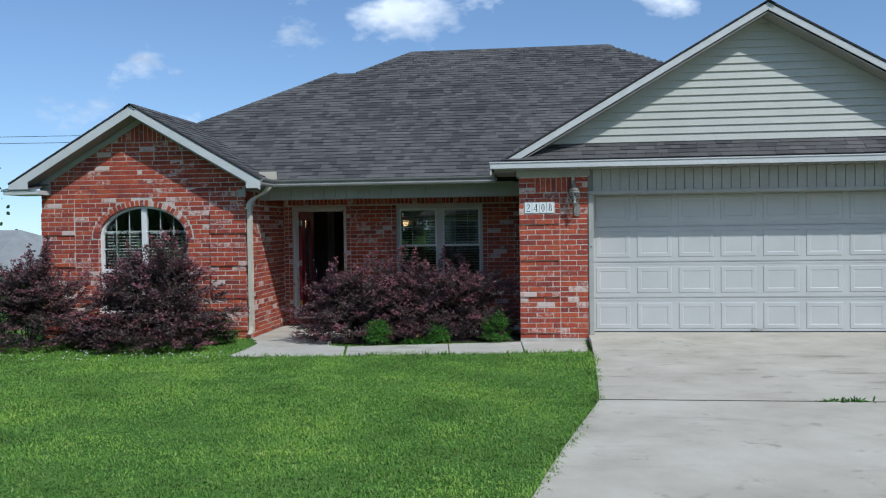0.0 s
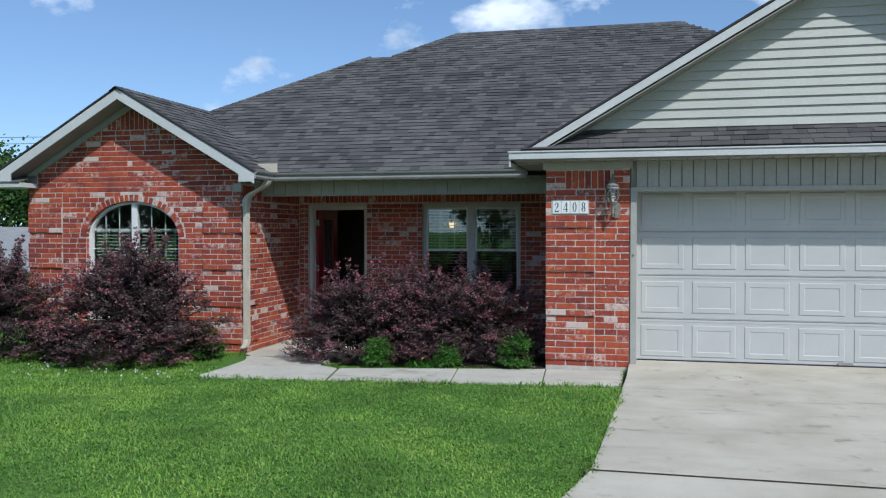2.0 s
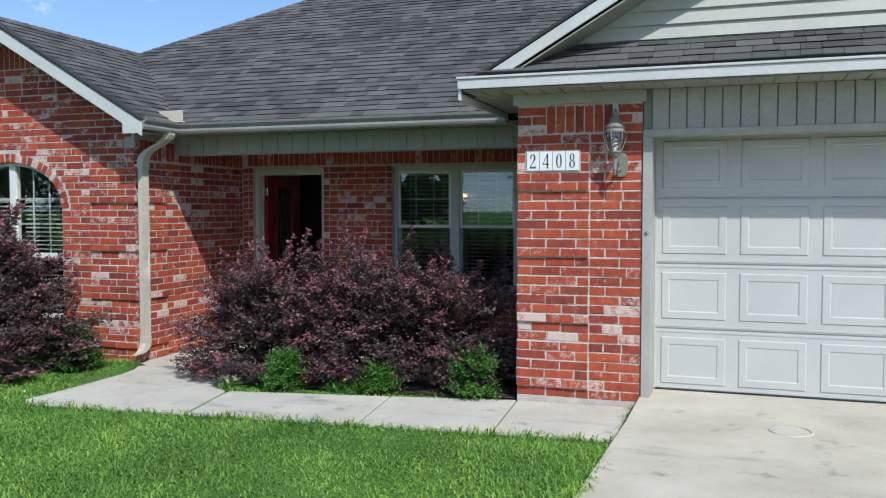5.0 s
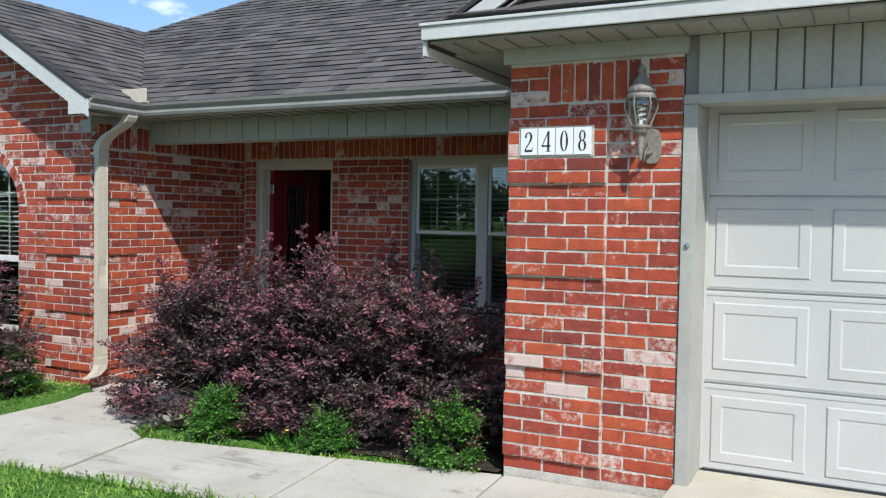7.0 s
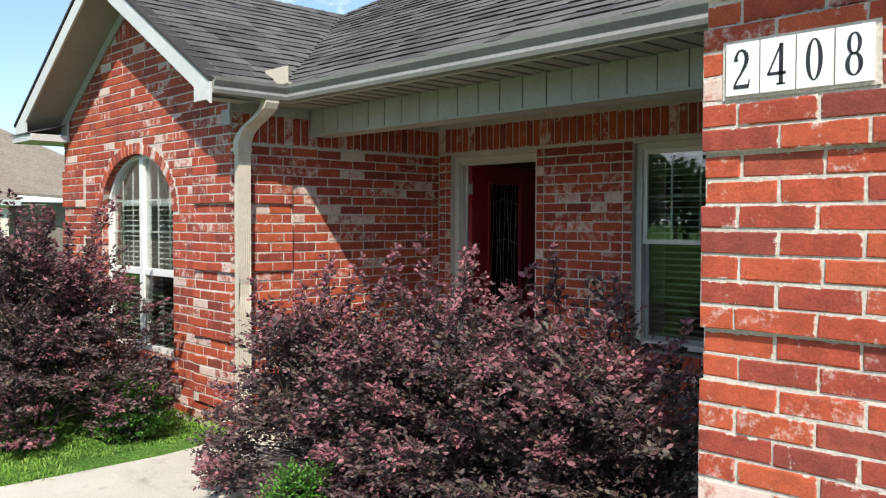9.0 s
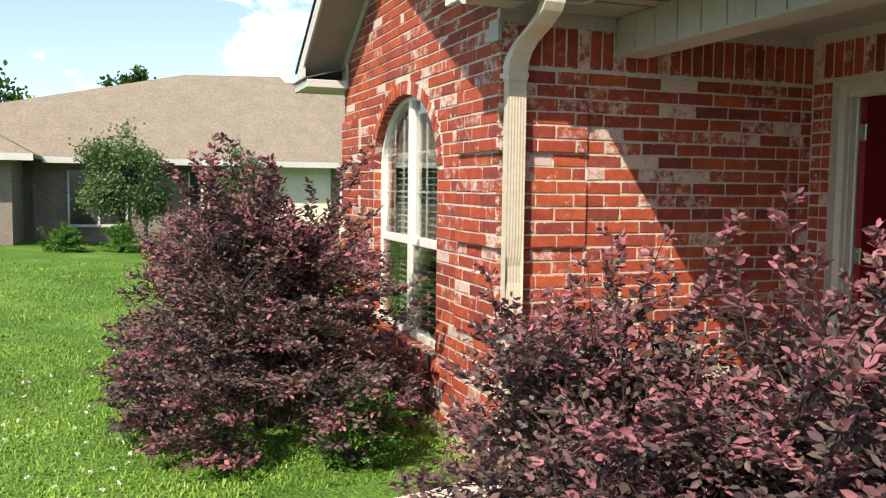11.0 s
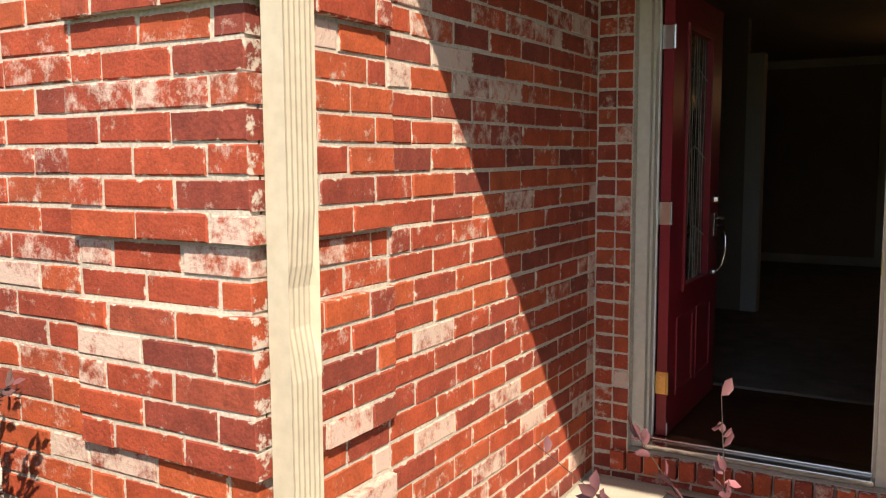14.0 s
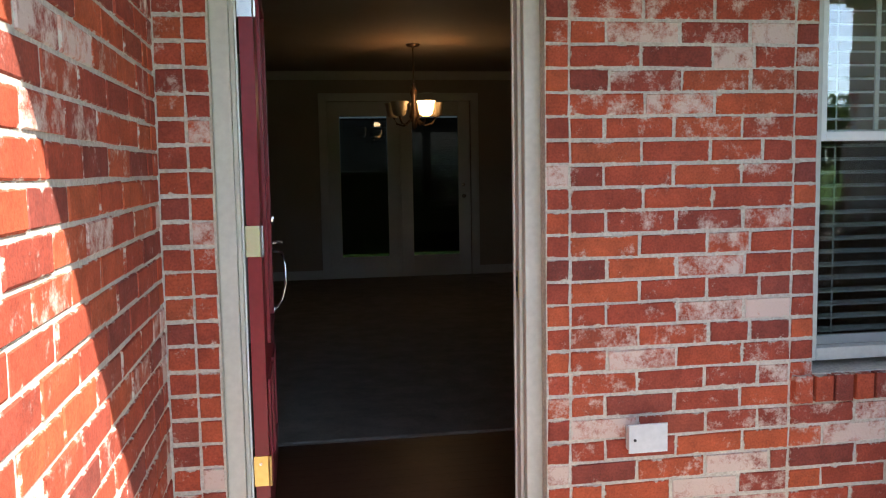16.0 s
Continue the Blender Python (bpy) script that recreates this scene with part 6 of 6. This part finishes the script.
def quoin_core(wall, u, n, origin, u0, u1, zero, z_lo, z_hi, out, end=0.0):
    """Mortar behind the five proud courses of each band."""
    b = Build()
    u, n, o = Vector(u), Vector(n), Vector(origin)
    r = math.floor((z_lo - zero) / (7 * COURSE)) * 7
    while zero + r * COURSE < z_hi:
        z0, z1 = max(zero + r * COURSE + 0.001, z_lo), min(zero + (r + 5) * COURSE - JOINT, z_hi)
        if z1 > z0:
            ring = [o + u * a + n * d for a, d in ((u0 + 0.004, -0.02), (u1 + end, -0.02), (u1 + end, out - 0.005), (u0 + 0.004, out - 0.005))]
            b.prism([(q.x, q.y, z0) for q in ring], (0, 0, z1 - z0))
        r += 7
    part("mortar_core", b, MORTAR, wall)


# gable wall
ZERO = 0.4933 - 7 * COURSE
OUT = 0.024


def quoin_row(r):
    return r % 7 < 5


gab = Brickwork(wall_gable, (1, 0, 0), (0, -1, 0), (0, WALL_Y, 0))


def gable_spans(z):
    half = min(1.8, (gable_z(0 - 5.1) - 0.06 - z) / 0.583) if z > 2.2 else 9
    lo, hi = max(-6.9, -5.1 - half), min(WALL_X, -5.1 + half)
    holes = []
    if SILL_Z - 0.11 < z < SILL_Z:
        holes.append((ARCH_X - ARCH_A - 0.06, ARCH_X + ARCH_A + 0.06))
    elif SILL_Z <= z < ARCH_Z:
        holes.append((ARCH_X - ARCH_A, ARCH_X + ARCH_A))
    elif ARCH_Z <= z < ARCH_Z + ARCH_B + 0.115:
        w = (ARCH_A + 0.115) * math.sqrt(max(0.0, 1 - ((z - ARCH_Z) / (ARCH_B + 0.115)) ** 2))
        holes.append((ARCH_X - w, ARCH_X + w))
    if z > 3.12:
        return []
    return cut_out([(lo, hi)], holes) if hi > lo else []


gab.rows(-0.25, 3.4, ZERO, gable_spans, lambda u, r: OUT if quoin_row(r) and -0.2 < ZERO + r * COURSE < 2.05 and (u > -3.96 or u < -6.31) else 0.0, (-3.96, -6.31), WALL_X)
x = -5.525
while x < -4.68:
    top = gable_z(x + 0.033) - 0.075 - 0.6 * 0.066
    if top > 3.12:
        gab.put(x, x + 0.064, 3.085, top)
    x += 0.076
x = ARCH_X - ARCH_A - 0.05
while x < ARCH_X + ARCH_A + 0.04:
    gab.put(x, x + 0.066, SILL_Z - 0.105, SILL_Z - 0.004, 0.03)
    x += 0.0765
steps = 31
for i in range(steps):
    a = math.pi * (i + 0.5) / steps
    px, pz = ARCH_X + (ARCH_A + 0.046) * math.cos(a), ARCH_Z + (ARCH_B + 0.046) * math.sin(a)
    slope = math.degrees(math.atan2((ARCH_A + 0.055) * math.sin(a), (ARCH_B + 0.055) * math.cos(a)))
    gab.put(px - 0.031, px + 0.031, pz - 0.05, pz + 0.05, 0.004, 90 - slope)
gab.finish(WALL_X, 300)
for a, c, e in ((-3.96, WALL_X, OUT - 0.005), (-6.9, -6.31, -0.004)):
    quoin_core(wall_gable, (1, 0, 0), (0, -1, 0), (0, WALL_Y, 0), a, c, ZERO, -0.2, 2.09, OUT, e)

for side in (-1, 1):
    lining = Brickwork(wall_gable, (0, -side, 0), (-side, 0, 0), (ARCH_X + side * ARCH_A, 0, 0))
    lining.rows(SILL_Z, ARCH_Z + 0.02, ZERO, lambda z: [tuple(sorted((-side * (WALL_Y + 0.102), -side * (WALL_Y + 0.002))))], lambda u, r: 0.005)
    lining.finish(0.0, 300)

# porch side wall
ret = Brickwork(wall_return, (0, 1, 0), (1, 0, 0), (WALL_X, 0, 0))
ret.rows(-0.25, 2.04, ZERO, lambda z: [(WALL_Y + 0.1, PORCH_Y)], lambda u, r: OUT if quoin_row(r) and u < 1.43 else 0.0, (1.43, 2.965))
y = WALL_Y + 0.105
while y < PORCH_Y - 0.05:
    ret.put(y, y + 0.066, 2.032, 2.25)
    y += 0.0765
ret.finish(WALL_Y, 300)
quoin_core(wall_return, (0, 1, 0), (1, 0, 0), (WALL_X, 0, 0), WALL_Y + 0.01, 1.43, ZERO, -0.2, 2.02, OUT, -0.004)

# porch wall
por = Brickwork(wall_porch, (1, 0, 0), (0, -1, 0), (0, PORCH_Y, 0))


def porch_spans(z):
    holes = []
    if -0.165 < z < -0.075:
        holes.append((DOOR0 - 0.075, DOOR1 + 0.075))
    if -0.09 < z < DOORT:
        holes.append((DOOR0, DOOR1))
    if WINB - 0.1 < z < WINB:
        holes.append((WIN0 - 0.085, WIN1 + 0.085))
    if WINB <= z < WINT:
        holes.append((WIN0, WIN1))
    return cut_out([(WALL_X, COL0)], holes)


por.rows(-0.25, 2.05, ZERO + 0.02, porch_spans, lambda u, r: 0.0, (-3.29, -2.105, -1.32, 0.455))
for x0, x1, z0, z1, out in ((DOOR0 - 0.07, DOOR1 + 0.07, -0.162, -0.078, 0.03), (WIN0 - 0.08, WIN1 + 0.08, WINB - 0.095, WINB - 0.003, 0.03), (WALL_X + 0.01, COL0 - 0.02, 2.055, 2.27, 0.0)):
    x = x0
    while x < x1 - 0.05:
        por.put(x, x + 0.066, z0, z1, out)
        x += 0.0765
por.finish(-2.2, 300)

# pier beside the garage door
pier = Brickwork(wall_garage, (1, 0, 0), (0, -1, 0), (0, 0.0, 0))
ZERO_P = 1.10 - 21 * COURSE


def pier_spans(z):
    holes = []
    if z > 2.09:
        holes.append((1.362, 1.93))
    if TZ0 - 0.012 < z < TZ1 + 0.012:
        holes.append((TX0 - 0.01, TX0 + 4 * TW + 0.01))
    return cut_out([(COL0, COL1)], holes)


pier.rows(-0.1, 2.325, ZERO_P, pier_spans, lambda u, r: 0.02 if quoin_row(r) and u < 1.714 and ZERO_P + r * COURSE < 2.0 else -0.004, (1.714,))
x = 1.366
while x < 1.90:
    pier.put(x, x + 0.066, 2.095, 2.312, -0.004)
    x += 0.0765
pier.finish(1.5, 300)
quoin_core(wall_garage, (1, 0, 0), (0, -1, 0), (0, 0, 0), COL0, 1.714, ZERO_P, -0.1, 2.04, 0.02, -0.004)


# shingles
def shingles(roof, ring, limit=300, course=0.13, lift=0.004):
    """Courses of thick tabs over a sloping face. The first edge of the ring is its eave."""
    p = [Vector(q) for q in ring]
    u = (p[1] - p[0]).normalized()
    nrm = Vector((0, 0, 0))
    for a, b in zip(p, p[1:] + p[:1]):
        nrm += a.cross(b)
    nrm.normalize()
    if nrm.z < 0:
        nrm = -nrm
    up = nrm.cross(u)
    if up.z < 0:
        up = -up
    flat = [((q - p[0]).dot(u), (q - p[0]).dot(up)) for q in p]
    top = max(v for _, v in flat)
    verts, faces, count, cache = [], [], 0, {}
    v = -0.015
    while v < top - 0.02:
        level = min(max(v + course * 0.5, 0.002), top - 0.002)
        xs = []
        for (xa, va), (xb, vb) in zip(flat, flat[1:] + flat[:1]):
            if (va - level) * (vb - level) < 0:
                xs.append(xa + (xb - xa) * (level - va) / (vb - va))
        if len(xs) >= 2:
            lo, hi = min(xs), max(xs)
            s = lo
            while s < hi - 0.01:
                e = s + random.choice((0.10, 0.14, 0.18, 0.22, 0.26))
                if hi - e < 0.08:
                    e = hi
                w = round((e - s) / 0.02) * 0.02 if e < hi else e - s
                thick = random.choice((0.009, 0.014))
                q = p[0] + u * s + up * (v + random.uniform(-0.001, 0.001)) + nrm * lift
                c = [Vector((x, y, z)) for x, y, z in ((0.001, 0.016, -0.004), (e - s - 0.001, 0.016, -0.004), (e - s - 0.002, course + 0.01, -0.004), (0.002, course + 0.01, -0.004), (0.002, 0, thick), (e - s - 0.002, 0, thick), (e - s - 0.002, course + 0.01, 0.002), (0.002, course + 0.01, 0.002))]
                fs = [(4, 5, 6, 7), (0, 1, 5, 4), (1, 2, 6, 5), (3, 0, 4, 7)]
                turn = Matrix((u, up, nrm)).transposed().to_4x4()
                m = Matrix.Translation(q) @ turn
                if count < limit:
                    key = (round((e - s) * 200), thick)
                    if key not in cache:
                        cache[key] = Build().add(c, fs).mesh("shingle", SHINGLE)
                    ob = new("shingle", cache[key])
                    ob.matrix_basis = m
                    ob.parent = roof
                else:
                    base = len(verts)
                    verts += [m @ k for k in c]
                    faces += [[i + base for i in f] for f in fs]
                count += 1
                s = e
        v += course
    if verts:
        ob = new("shingle_field", raw_mesh("shingle_field", verts, faces, SHINGLE_FIELD, True))
        ob.parent = roof
        tagged(ob, "further dark grey asphalt shingles", kind="stuff")


def ridge_caps(roof, a, b):
    a, b = Vector(a), Vector(b)
    d = (b - a).normalized()
    side = d.cross(Vector((0, 0, 1))).normalized()
    n = int((b - a).length / 0.13)
    mb = Build()
    mb.add([(0, -0.1, -0.055), (0, 0, 0.012), (0, 0.1, -0.055), (0.2, -0.1, -0.062), (0.2, 0, 0.002), (0.2, 0.1, -0.062), (0, -0.1, -0.065), (0, 0, 0.0), (0, 0.1, -0.065)], [(0, 1, 4, 3), (1, 2, 5, 4), (0, 6, 7, 1), (1, 7, 8, 2)])
    me = mb.mesh("ridge_cap", SHINGLE)
    for k in range(n):
        q = a + (b - a) * (k / n)
        ob = new("ridge_cap", me)
        ob.matrix_basis = Matrix.Translation(q + Vector((0, 0, 0.012))) @ Matrix((d, -side, d.cross(-side))).transposed().to_4x4()
        ob.parent = roof


shingles(roof_main, MAIN)
shingles(roof_gable, [LG_R[0], LG_R[1], LG_R[2], LG_R[3]])
shingles(roof_gable_far, [LG_L[2], LG_L[3], LG_L[0], LG_L[1]])
shingles(roof_garage, [GG_L[3], GG_L[0], GG_L[1], GG_L[2]])
shingles(roof_pent, PENT, 300, 0.12)
ridge_caps(roof_main, MAIN[3], MAIN[2])
ridge_caps(roof_main, MAIN[0], MAIN[5])
ridge_caps(roof_main, MAIN[4], MAIN[3])
ridge_caps(roof_gable, LG_R[2], LG_R[3])
ridge_caps(roof_garage, GG_L[2], GG_L[1])
